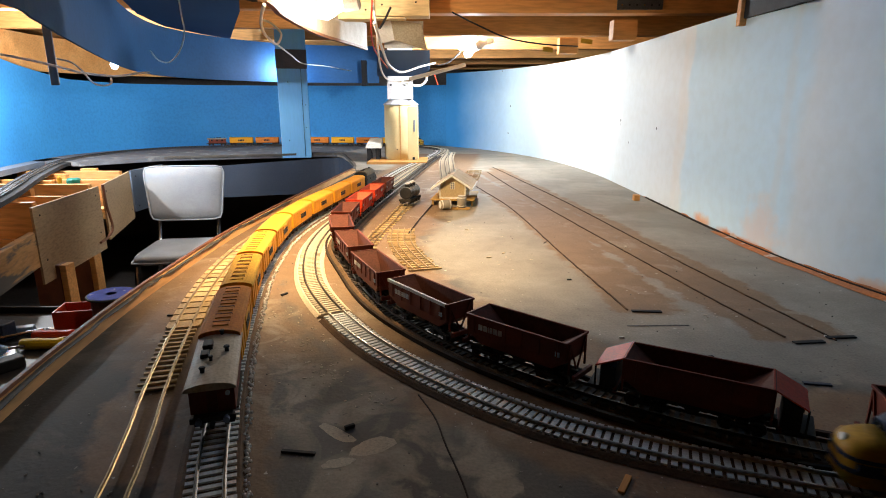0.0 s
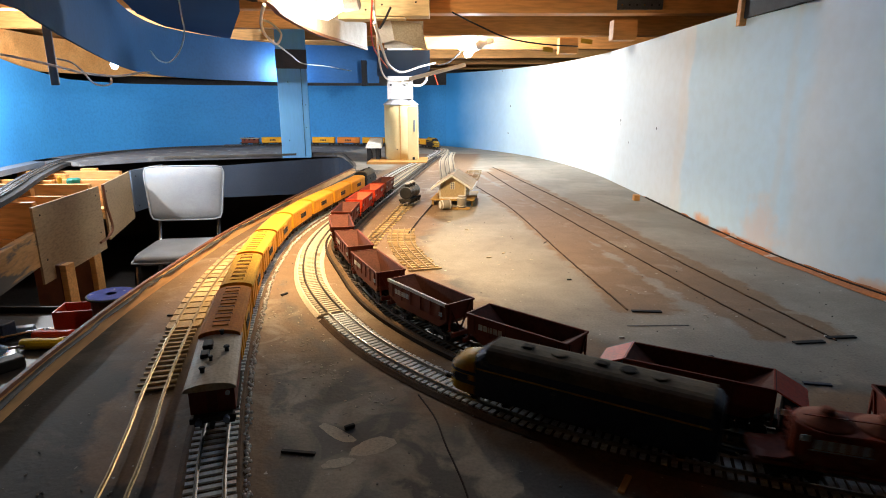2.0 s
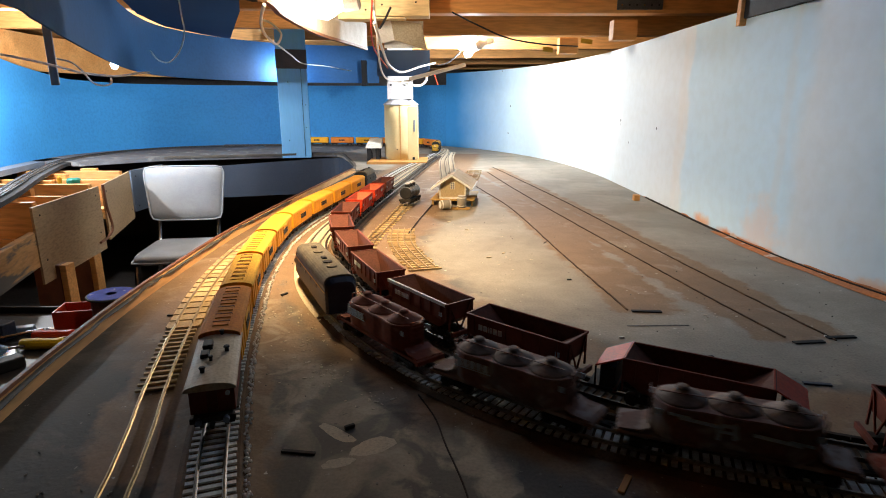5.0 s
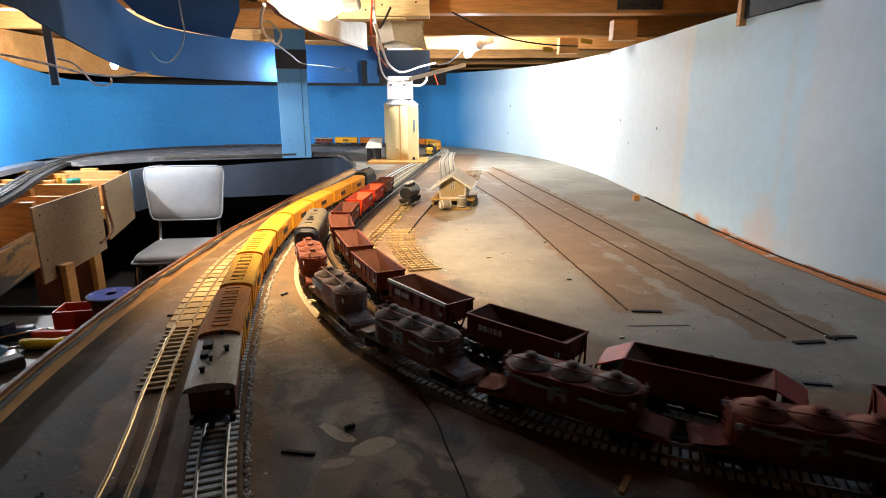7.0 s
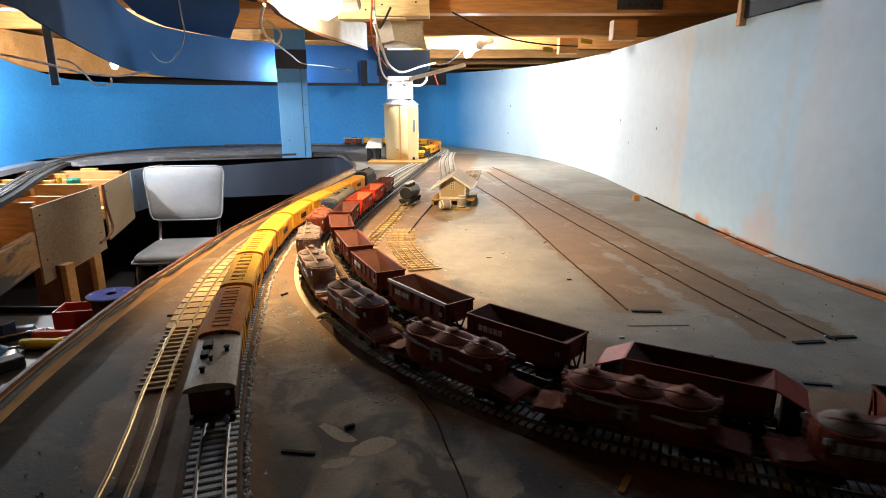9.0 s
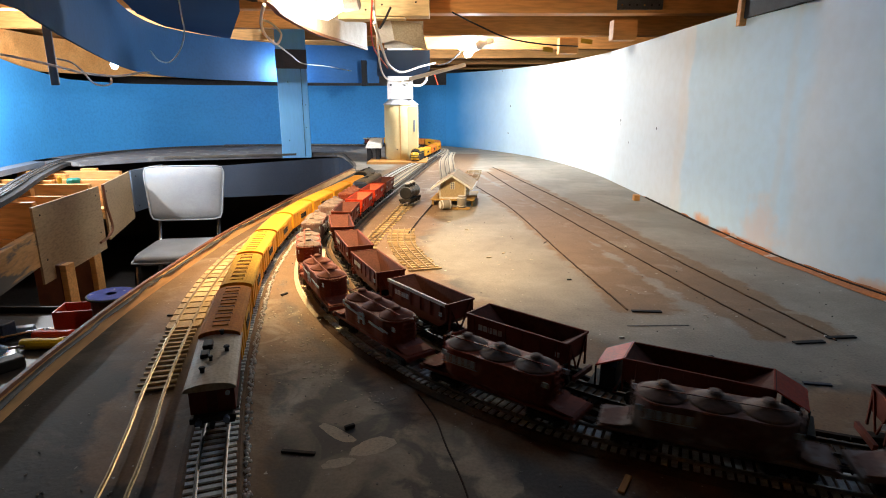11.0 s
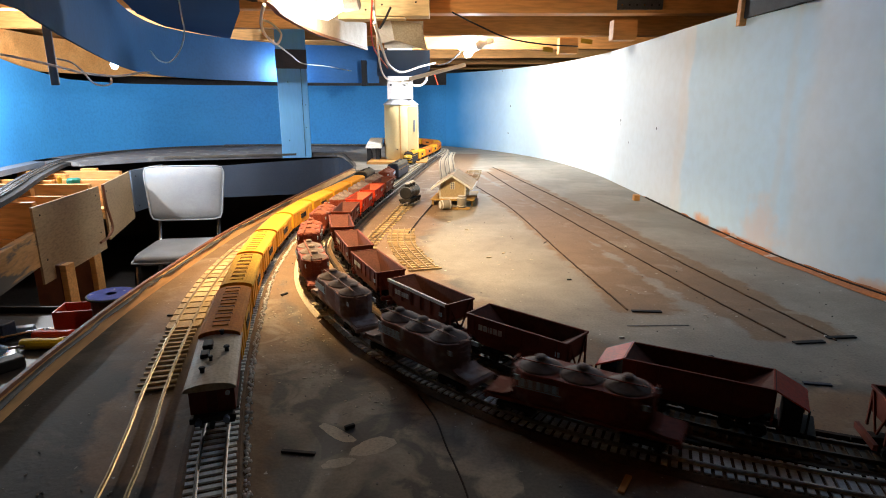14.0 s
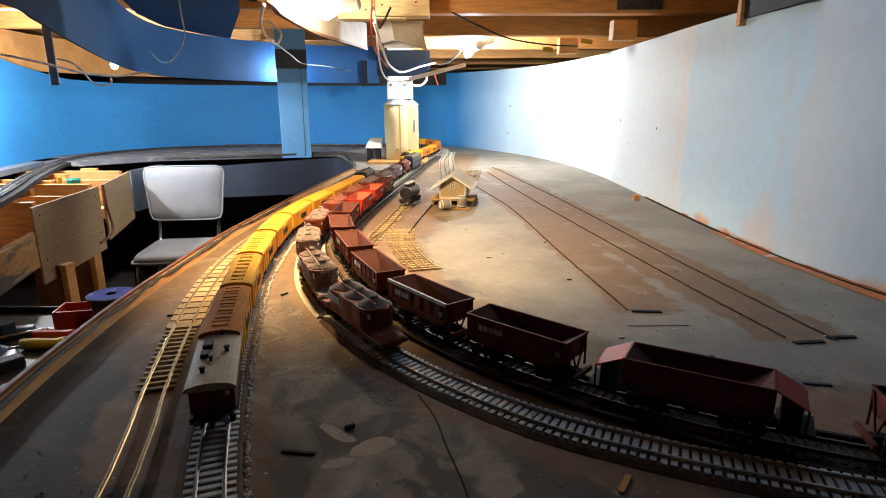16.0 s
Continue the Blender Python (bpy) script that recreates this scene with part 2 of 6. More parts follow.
    l.new(op("ADD", noise_at(260, 4), op("MULTIPLY", total, noise_at(110, 3))), bp.inputs["Height"])
    l.new(bp.outputs[0], b.inputs["Normal"])
    return m


BOARD = board_material()
PINE = mat("raw_pine", (0.74, 0.38, 0.13), (0.60, 0.28, 0.085), 0.6, scale=12, fine=160, bump=0.15, stretch=(0.12, 1, 1))
PINE_Y = mat("raw_pine_along", (0.62, 0.36, 0.15), (0.48, 0.26, 0.10), 0.6, scale=12, fine=160, bump=0.15, stretch=(1, 0.12, 1), spots=(0.13, 0.12, 0.105), spot_amount=0.55, spot_scale=22)
PLY = mat("plywood", (0.42, 0.285, 0.155), (0.35, 0.23, 0.12), 0.65, scale=9, fine=200, bump=0.1, stretch=(0.3, 0.3, 1))
HARDBOARD = mat("hardboard", (0.22, 0.09, 0.045), (0.16, 0.065, 0.035), 0.6, scale=30, bump=0.2)
GREY_PANEL = mat("grey_blue_panel", (0.17, 0.20, 0.24), (0.15, 0.175, 0.215), 0.5, scale=5, bump=0.08)
CONCRETE = mat("dark_concrete", (0.10, 0.085, 0.075), (0.065, 0.055, 0.05), 0.9, scale=3, fine=90, bump=0.3)
DARK_WALL = mat("basement_block", (0.16, 0.14, 0.13), (0.12, 0.105, 0.10), 0.9, scale=5, fine=80, bump=0.3)
BLACK = mat("black_plastic", (0.014, 0.014, 0.016), (0.022, 0.022, 0.024), 0.65, scale=60, bump=0.1)
WHITE = mat("white_paint", (0.78, 0.77, 0.73), (0.72, 0.70, 0.66), 0.55, scale=20, bump=0.05)
RAIL = mat("nickel_rail", (0.62, 0.50, 0.30), (0.5, 0.39, 0.22), 0.28, 1.0, scale=80, bump=0.05)
SLEEPER = mat("dark_plastic_sleeper", (0.07, 0.062, 0.055), (0.10, 0.09, 0.08), 0.6, scale=50, bump=0.2)
GREY_SLEEPER = mat("grey_concrete_sleeper", (0.80, 0.82, 0.82), (0.70, 0.72, 0.72), 0.7, scale=50, bump=0.2)
WOOD_SLEEPER = mat("pale_wood_sleeper", (0.60, 0.45, 0.25), (0.48, 0.34, 0.17), 0.7, scale=60, bump=0.3, island=0.25)
CORK = mat("cork_bed", (0.16, 0.10, 0.06), (0.11, 0.07, 0.045), 0.9, scale=60, fine=600, bump=0.6)
DUSTY = mat("dusty_track_bed", (0.76, 0.67, 0.52), (0.68, 0.59, 0.45), 0.85, scale=30, fine=500, bump=0.5)
YELLOW = mat("yellow_wagon_paint", (0.78, 0.35, 0.020), (0.72, 0.31, 0.016), 0.7, scale=30, bump=0.05, island=0.08, grain=0.2)
ORANGE = mat("brown_orange_roof", (0.52, 0.19, 0.022), (0.44, 0.15, 0.018), 0.85, scale=30, bump=0.05)
RED_OXIDE = mat("red_oxide_paint", (0.165, 0.034, 0.017), (0.125, 0.026, 0.013), 0.6, scale=40, bump=0.1, island=0.12, grain=0.25)
BRIGHT_RED = mat("bright_red_paint", (0.58, 0.045, 0.012), (0.50, 0.04, 0.012), 0.55, scale=40, bump=0.05)
DARK_INSIDE = mat("dark_brown_inside", (0.12, 0.036, 0.022), (0.085, 0.027, 0.018), 0.75, scale=40, bump=0.2)


# ---- building helpers ----
def link_mesh(name, bm, material, parent=None, smooth=False):
    me = bpy.data.meshes.new(name)
    bmesh.ops.recalc_face_normals(bm, faces=bm.faces)
    bm.to_mesh(me)
    bm.free()
    for m in (material if isinstance(material, (list, tuple)) else [material]):
        me.materials.append(m)
    if smooth:
        for p in me.polygons:
            p.use_smooth = True
    ob = new(name, me)
    ob.parent = parent
    return ob


def part(name, bm, material, parent, label="", smooth=False):
    ob = link_mesh(name, bm, material, parent, smooth)
    if label:
        tagged(ob, label)
    return ob


def thing(name, label, category, m=None, group="", kind=""):
    ob = new(name)
    ob.empty_display_size = 0.02
    if m is not None:
        ob.matrix_basis = m
    return tagged(ob, label, category, group, kind)


def box(x0, x1, y0, y1, z0, z1, bevel=0.0, bm=None, m=None):
    own = bmesh.new()
    bmesh.ops.create_cube(own, size=1)
    for v in own.verts:
        v.co = Vector(((x0 + x1) / 2 + v.co.x * (x1 - x0), (y0 + y1) / 2 + v.co.y * (y1 - y0), (z0 + z1) / 2 + v.co.z * (z1 - z0)))
    if bevel:
        bmesh.ops.bevel(own, geom=own.edges[:], offset=bevel, segments=2, affect="EDGES", profile=0.5)
    if m is not None:
        own.transform(m)
    if bm is None:
        return own
    tmp = bpy.data.meshes.new("tmp")
    own.to_mesh(tmp)
    own.free()
    bm.from_mesh(tmp)
    bpy.data.meshes.remove(tmp)
    return bm


def cyl(r0, r1, z0, z1, n=20, m=None, bm=None):
    """A capped round piece along z, turned by m."""
    own = bmesh.new()
    bmesh.ops.create_cone(own, cap_ends=True, segments=n, radius1=r0, radius2=r1, depth=z1 - z0)
    own.transform(Matrix.Translation((0, 0, (z0 + z1) / 2)))
    if m is not None:
        own.transform(m)
    if bm is None:
        return own
    tmp = bpy.data.meshes.new("tmp")
    own.to_mesh(tmp)
    own.free()
    bm.from_mesh(tmp)
    bpy.data.meshes.remove(tmp)
    return bm


def lathe(profile, n=28, bm=None, m=None):
    """Spins (radius, z) pairs about z."""
    bm = bm or bmesh.new()
    rings = []
    for r, z in profile:
        ring = []
        for k in range(n):
            a = 2 * math.pi * k / n
            v = Vector((r * math.cos(a), r * math.sin(a), z))
            ring.append(bm.verts.new(m @ v if m is not None else v))
        rings.append(ring)
    for a, b in zip(rings, rings[1:]):
        for k in range(n):
            bm.faces.new((a[k], a[(k + 1) % n], b[(k + 1) % n], b[k]))
    for ring in (rings[0], rings[-1]):
        bm.faces.new(ring)
    return bm


def glide(points, step=0.01):
    """A smooth line through plan points, as evenly spaced (x, y)."""
    p = [Vector(q) for q in points]
    p = [2 * p[0] - p[1]] + p + [2 * p[-1] - p[-2]]
    dense = []
    for i in range(1, len(p) - 2):
        a, b, c, d = p[i - 1:i + 3]
        for k in range(60):
            t = k / 60
            dense.append(0.5 * (2 * b + (c - a) * t + (2 * a - 5 * b + 4 * c - d) * t * t + (3 * b - a - 3 * c + d) * t ** 3))
    dense.append(p[-2])
    out, run, want = [dense[0]], 0.0, step
    for a, b in zip(dense, dense[1:]):
        seg = (b - a).length
        while run + seg >= want and seg > 0:
            out.append(a + (b - a) * ((want - run) / seg))
            want += step
        run += seg
    return out


def side(line, i):
    t = line[min(i + 1, len(line) - 1)] - line[max(i - 1, 0)]
    t.normalize()
    return Vector((-t.y, t.x)), t


def sweep(line, section, closed=True, bm=None, z=0.0):
    """Carries a section of (across, up) pairs along a plan line; across is to the left of the way."""
    bm = bm or bmesh.new()
    rows = []
    for i, p in enumerate(line):
        n, _ = side(line, i)
        rows.append([bm.verts.new((p.x + n.x * a, p.y + n.y * a, z + u)) for a, u in section])
    m = len(section)
    for a, b in zip(rows, rows[1:]):
        for k in range(m if closed else m - 1):
            bm.faces.new((a[k], a[(k + 1) % m], b[(k + 1) % m], b[k]))
    if closed and m > 2:
        bm.faces.new(rows[0])
        bm.faces.new(rows[-1])
    return bm


def prism(outline, z0, z1):
    """An upright solid over a plan outline."""
    bm = bmesh.new()
    lo = [bm.verts.new((x, y, z0)) for x, y in outline]
    hi = [bm.verts.new((x, y, z1)) for x, y in outline]
    bm.faces.new(lo)
    bm.faces.new(hi)
    for k in range(len(lo)):
        j = (k + 1) % len(lo)
        bm.faces.new((lo[k], lo[j], hi[j], hi[k]))
    return bm


def tube(points, r, n=6, bm=None):
    """A round wire through points in space."""
    bm = bm or bmesh.new()
    pts = [Vector(p) for p in points]
    rows = []
    for i, p in enumerate(pts):
        t = (pts[min(i + 1, len(pts) - 1)] - pts[max(i - 1, 0)]).normalized()
        u = t.orthogonal().normalized() if i == 0 else (u - t * u.dot(t)).normalized()
        w = t.cross(u)
        rows.append([bm.verts.new(p + (u * math.cos(2 * math.pi * k / n) + w * math.sin(2 * math.pi * k / n)) * r) for k in range(n)])
    for a, b in zip(rows, rows[1:]):
        for k in range(n):
            bm.faces.new((a[k], a[(k + 1) % n], b[(k + 1) % n], b[k]))
    bm.faces.new(rows[0])
    bm.faces.new(rows[-1])
    return bm


def bend(points, n=10):
    """A smooth line in space through a few points."""
    p = [Vector(q) for q in points]
    p = [2 * p[0] - p[1]] + p + [2 * p[-1] - p[-2]]
    out = []
    for i in range(1, len(p) - 2):
        a, b, c, d = p[i - 1:i + 3]
        for k in range(n):
            t = k / n
            out.append(0.5 * (2 * b + (c - a) * t + (2 * a - 5 * b + 4 * c - d) * t * t + (3 * b - a - 3 * c + d) * t ** 3))
    out.append(p[-2])
    return out


# ---- lines of the plan ----
ARC_C = Vector((0.5, 0.935))


def arc_points(r, angles):
    return [ARC_C + r * Vector((math.cos(radians(a)), math.sin(radians(a)))) for a in angles]


MAIN_BEND = [arc_points(r, (a,))[0] for a, r in ((-40, 0.682), (-55, 0.682), (-70, 0.682), (-85, 0.682), (-98, 0.683), (-108, 0.686), (-115, 0.691), (-121, 0.699), (-128, 0.708), (-138, 0.711), (-148, 0.71), (-160, 0.71), (-172, 0.71))]
LINE_MAIN = glide(MAIN_BEND + [(-0.214, 0.96), (-0.211, 1.08), (-0.196, 1.25), (-0.168, 1.49), (-0.107, 2.0), (-0.042, 2.42), (0.005, 2.70), (-0.01, 2.96), (-0.17, 3.13), (-0.7, 3.2), (-1.2, 3.14)], 0.005)
LINE_HOPPER = glide(arc_points(0.648, (-40, -58, -75, -90, -105, -120, -135, -150, -165)) + [(-0.168, 0.90), (-0.175, 1.02), (-0.163, 1.19), (-0.141, 1.42), (-0.1, 1.78), (-0.066, 2.1), (-0.02, 2.5)], 0.005)
LINE_VAN = glide([(-0.07, 0.13), (-0.108, 0.21), (-0.14, 0.292), (-0.161, 0.356), (-0.19, 0.456), (-0.219, 0.576), (-0.245, 0.699), (-0.264, 0.837), (-0.271, 0.954), (-0.265, 1.081), (-0.249, 1.211), (-0.228, 1.37), (-0.208, 1.53), (-0.150, 1.98), (-0.124, 2.13), (-0.089, 2.311), (-0.052, 2.52), (-0.026, 2.74), (-0.045, 2.90), (-0.14, 3.03), (-0.3, 3.09), (-0.55, 3.12), (-0.9, 3.13), (-1.2, 3.09), (-1.45, 2.93), (-1.55, 2.65), (-1.535, 2.3), (-1.36, 1.88), (-1.14, 1.44), (-1.0, 1.1)], 0.005)
LINE_LEFT = glide([(-0.150, 0.13), (-0.173, 0.205), (-0.196, 0.285), (-0.203, 0.312), (-0.218, 0.363), (-0.232, 0.406), (-0.249, 0.464), (-0.272, 0.55), (-0.297, 0.66), (-0.317, 0.787), (-0.325, 0.926), (-0.318, 1.08), (-0.296, 1.24)], 0.005)
LINE_WALL = glide([(1.25, 0.05), (0.86, 0.18), (0.64, 0.42), (0.545, 0.655), (0.512, 0.9), (0.506, 1.2), (0.51, 1.6), (0.505, 1.9), (0.46, 2.25), (0.385, 2.52), (0.26, 2.80), (0.10, 3.04), (-0.06, 3.2), (-0.3, 3.29), (-0.62, 3.30), (-0.98, 3.26), (-1.30, 3.17), (-1.55, 2.96), (-1.68, 2.68), (-1.69, 2.4), (-1.62, 2.05), (-1.5, 1.6), (-1.36, 1.1), (-1.25, 0.5)], 0.02)
LINE_LIP = glide([(-0.290, 0.17), (-0.317, 0.28), (-0.341, 0.40), (-0.355, 0.50), (-0.367, 0.62), (-0.373, 0.764), (-0.376, 0.95), (-0.363, 1.212), (-0.339, 1.545), (-0.306, 1.95)], 0.02)

# ---- the room under the house ----
tagged(link_mesh("floor", box(-3.4, 2.4, -2.2, 4.4, -0.85, -0.75), CONCRETE), kind="structure")
tagged(link_mesh("wall_north", box(-3.4, 2.4, 4.2, 4.4, -0.75, 0.9), DARK_WALL), kind="structure")
tagged(link_mesh("wall_south", box(-3.4, 2.4, -2.2, -2.0, -0.75, 0.9), DARK_WALL), kind="structure")
tagged(link_mesh("wall_west", box(-3.4, -3.2, -2.0, 4.2, -0.75, 0.9), DARK_WALL), kind="structure")
tagged(link_mesh("wall_east", box(2.2, 2.4, -2.0, 4.2, -0.75, 0.9), DARK_WALL), kind="structure")

bm = bmesh.new()
for k in range(48):
    y = -2.2 + k * 0.138
    # planks stop short round the added hatch
    if y + 0.134 < 0.55 or y > 0.945:
        box(-3.4, 2.4, y, y + 0.134, 0.60, 0.62, bm=bm)
    else:
        box(-3.4, 0.05, y, y + 0.134, 0.60, 0.62, bm=bm)
        box(0.49, 2.4, y, y + 0.134, 0.60, 0.62, bm=bm)
tagged(link_mesh("ceiling", bm, PLY), kind="structure")
for k in range(13):
    y = 1.40 + (k - 7) * 0.45
    for x0, x1, z0 in ((-0.262, 2.3, 0.43), (-3.3, -0.264, 0.507)):
        j = link_mesh("ceiling_joist", box(x0, x1, y, y + 0.045, z0, 0.599, 0.003), PINE)
        tagged(j, "raw orange pine floor joist overhead", "joist", "joists overhead", "structure")

# backdrop of thin board, bent round the room; pale along one side, deep blue beyond the bend
cut = min(range(len(LINE_WALL)), key=lambda i: (LINE_WALL[i] - Vector((0.02, 3.13))).length)
sec = [(0, 0), (0, 0.40), (-0.006, 0.40), (-0.006, 0)]
w = link_mesh("wall_pale_backdrop", sweep(LINE_WALL[:cut + 1], sec, z=-0.02), PALE)
tagged(w, "pale sky-blue painted hardboard backdrop, patchy and stained", "backdrop", kind="structure")
w = link_mesh("wall_blue_backdrop", sweep(LINE_WALL[cut:], [(0, 0), (0, 0.37), (-0.006, 0.37), (-0.006, 0)], z=-0.02), BLUE)
for v in w.data.vertices:
    if v.co.z > 0.3 and v.co.y > 2.2:
        v.co.z -= 0.028 * min(1.0, (v.co.y - 2.2) / 0.7)
    if v.co.z > 0.3 and v.co.x < -1.0:
        v.co.z += 0.050 * max(0.0, min(1.0, (2.65 - v.co.y) / 0.5))
tagged(w, "deep sky-blue painted curved backdrop behind the loop", "backdrop", kind="structure")

# pine wall plate and studs showing over the blue backdrop
head = [p for p in LINE_WALL if p.x < -1.0 and 1.5 < p.y < 3.2]
tagged(link_mesh("wall_plate", sweep(head, [(-0.05, 0.36), (-0.05, 0.506), (-0.02, 0.506), (-0.02, 0.36)]), PINE), "orange pine wall plate over the backdrop", "timber", kind="structure")
# table tops: the wide board, the loop at the far end, the shelf on the other side of the pit
board = [(q.x, q.y) for q in LINE_WALL if q.x > -0.33] + [(-0.33, 3.28), (-0.498, 2.69), (-0.47, 2.66), (-0.40, 2.42), (-0.338, 2.18), (-0.312, 2.0)] + [(q.x, q.y) for q in reversed(LINE_LIP)] + [(-0.28, 0.05), (1.2, -0.45)]
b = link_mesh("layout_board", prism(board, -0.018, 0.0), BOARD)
tagged(b, "grey painted plywood layout board with brown stains and debris", "layout board", kind="structure")
far = [(q.x, q.y) for q in LINE_WALL if q.x < -0.331 and q.y > 2.3] + [(-1.46, 2.28), (-1.225, 2.505), (-1.08, 2.545), (-0.90, 2.60), (-0.72, 2.655), (-0.56, 2.70), (-0.50, 2.69), (-0.331, 3.27)]
b = link_mesh("loop_board", prism(far, -0.018, 0.0), mat("grey_shelf_paint", (0.17, 0.17, 0.175), (0.12, 0.12, 0.125), 0.9, scale=12, fine=260, bump=0.3, spots=(0.26, 0.25, 0.24), spot_amount=0.58, spot_scale=16))
tagged(b, "grey shelf board carrying the far loop of track", "layout board", kind="structure")


# ---- track ----
def track(name, line, label, bed, sleeper, spacing=0.0072, length=0.030, z=0.0, bed_h=0.003, bed_w=0.021, keep=300, near=None, only=None, rail=None, broad=0.0017):
    """Bed, sleepers and two rails along a line."""
    t = thing(name, label, "track")
    if bed:
        part("track_bed", sweep(line, [(-bed_w, 0), (-bed_w + 0.004, bed_h), (bed_w - 0.004, bed_h), (bed_w, 0)], z=z + 0.0006), bed, t)
    top = z + bed_h
    step = line[1] - line[0]
    every = spacing / step.length
    rest = bmesh.new()
    me = None
    k, made = 0.0, 0
    while k < len(line) - 1:
        i = int(k)
        n, d = side(line, i)
        p = line[i] + (line[min(i + 1, len(line) - 1)] - line[i]) * (k - i)
        turn = Matrix.Translation((p.x, p.y, top)) @ Matrix.Rotation(math.atan2(d.y, d.x), 4, "Z")
        if only and not only[0] <= p.y <= only[1]:
            k += every
            continue
        if made < keep and (near is None or near[0] <= p.y <= near[1]):
            if me is None:
                one = box(-broad, broad, -length / 2, length / 2, 0.0, 0.002)
                for m in [sleeper]:
                    me = bpy.data.meshes.new("sleeper")
                    one.to_mesh(me)
                    me.materials.append(m)
                one.free()
            s = new("sleeper", me)
            s.parent = t
            s.matrix_basis = turn @ pose(0, random.uniform(-0.0004, 0.0004), 0, 0, 0, random.uniform(-1.5, 1.5))
            made += 1
        else:
            box(-broad, broad, -length / 2, length / 2, 0.0, 0.002, bm=rest, m=turn)
        k += every
    if len(rest.verts):
        tagged(part("sleeper_strip", rest, sleeper, t), kind="stuff")
    else:
        rest.free()
    for o in (-0.00825, 0.00825):
        z0 = top + 0.002
        r = sweep(line, [(o - 0.0013, z0), (o - 0.0004, z0 + 0.0006), (o - 0.00055, z0 + 0.0026), (o + 0.00055, z0 + 0.0026), (o + 0.0004, z0 + 0.0006), (o + 0.0013, z0)])
        part("rail", r, rail or DULL_RAIL, t)
    return t


RAIL_TOP = 0.0082
DULL_RAIL = mat("weathered_rail", (0.13, 0.11, 0.09), (0.09, 0.075, 0.06), 0.42, 0.8, scale=80, bump=0.05)
NICKEL = mat("nickel_silver_rail", (0.55, 0.54, 0.50), (0.45, 0.43, 0.38), 0.32, 0.9, scale=80, bump=0.05)
RAIL_PALE = mat("brassy_rail", (0.46, 0.34, 0.18), (0.36, 0.26, 0.14), 0.45, 0.6, scale=80)
DUSTY_SLEEPER = mat("dusty_sleeper", (0.70, 0.62, 0.49), (0.62, 0.54, 0.42), 0.8)
i_mid = min(range(len(LINE_MAIN)), key=lambda i: (LINE_MAIN[i] - Vector((-0.121, 0.585))).length)
track("curved_track", LINE_MAIN[:i_mid], "dark roadbed track with pale concrete sleepers on the curve", CORK, GREY_SLEEPER, spacing=0.0063, near=(0.2, 0.7), rail=NICKEL, broad=0.0020)
track("dusty_track", LINE_MAIN[i_mid + 1:], "sand-dusted track leading to the far loop", DUSTY, DUSTY_SLEEPER, near=(0.5, 1.5))
track("siding_track", LINE_HOPPER, "dark track under the standing hopper wagons", CORK, SLEEPER, near=(0.3, 0.9))
turn_in = min(range(len(LINE_VAN)), key=lambda i: (LINE_VAN[i] - Vector((-0.03, 2.80))).length)
track("van_track", LINE_VAN[:turn_in], "dark track with grey sleepers under the yellow train", CORK, GREY_SLEEPER, near=(0.1, 1.2))
track("loop_track", LINE_VAN[turn_in + 1:], "dark track round the far loop and shelf", None, SLEEPER, keep=0)
cutp = min(range(len(LINE_LEFT)), key=lambda i: abs(LINE_LEFT[i].y - 0.555))
track("bare_track", LINE_LEFT[:cutp + 1], "hand-laid track, its rails bare at one end", None, WOOD_SLEEPER, spacing=0.0105, bed_h=0.0008, only=(0.412, 2.0), rail=RAIL)
track("plank_track", LINE_LEFT[cutp + 1:], "hand-laid track with broad pale wooden sleepers", None, WOOD_SLEEPER, spacing=0.0195, bed_h=0.0008, length=0.034, rail=RAIL_PALE, broad=0.0078)

# pine lip and hardboard fascia along the table's edge
tagged(link_mesh("table_lip", sweep(LINE_LIP, [(0.0, -0.06), (0.0, 0.0105), (-0.006, 0.0105), (-0.008, 0.0), (-0.008, -0.06)]), PINE_Y), "pine edging strip on the table edge, smeared with grey paint", "edging", kind="structure")
tagged(link_mesh("table_fascia", sweep(LINE_LIP, [(0.0045, -0.10), (0.0045, 0.0135), (0.0005, 0.0135), (0.0005, -0.10)]), HARDBOARD), "thin brown hardboard fascia along the table edge", "fascia", kind="structure")


# old grey paint left along the inner side of the edging
OLD_GREY = mat("old_grey_paint", (0.075, 0.070, 0.060), (0.055, 0.050, 0.044), 0.8, scale=60, fine=400, bump=0.3, spots=(0.16, 0.12, 0.07), spot_amount=0.6, spot_scale=60)


# ---- rolling stock: each vehicle runs along its own x, rail level at z = 0 ----
def place(line, s):
    """Pose of a vehicle's middle at s metres along a line of 5 mm steps."""
    k = s / 0.005
    i = max(0, min(int(k), len(line) - 2))
    p = line[i] + (line[i + 1] - line[i]) * (k - i)
    n, d = side(line, i)
    return Matrix.Translation((p.x, p.y, RAIL_TOP)) @ Matrix.Rotation(math.atan2(d.y, d.x), 4, "Z")


def rest_on(line, s, length):
    """Pose of a vehicle whose two bogies stand on the line."""
    a, b = place(line, s - length * 0.32).translation, place(line, s + length * 0.32).translation
    d = b - a
    return Matrix.Translation((a + b) / 2) @ Matrix.Rotation(math.atan2(d.y, d.x), 4, "Z")


def loft(rows, bm=None, caps=True):
    """Skins equal rings of points one after another."""
    bm = bm or bmesh.new()
    rings = [[bm.verts.new(q) for q in row] for row in rows]
    m = len(rows[0])
    for a, b in zip(rings, rings[1:]):
        for k in range(m):
            bm.faces.new((a[k], a[(k + 1) % m], b[(k + 1) % m], b[k]))
    if caps:
        bm.faces.new(rings[0])
        bm.faces.new(rings[-1])
    return bm


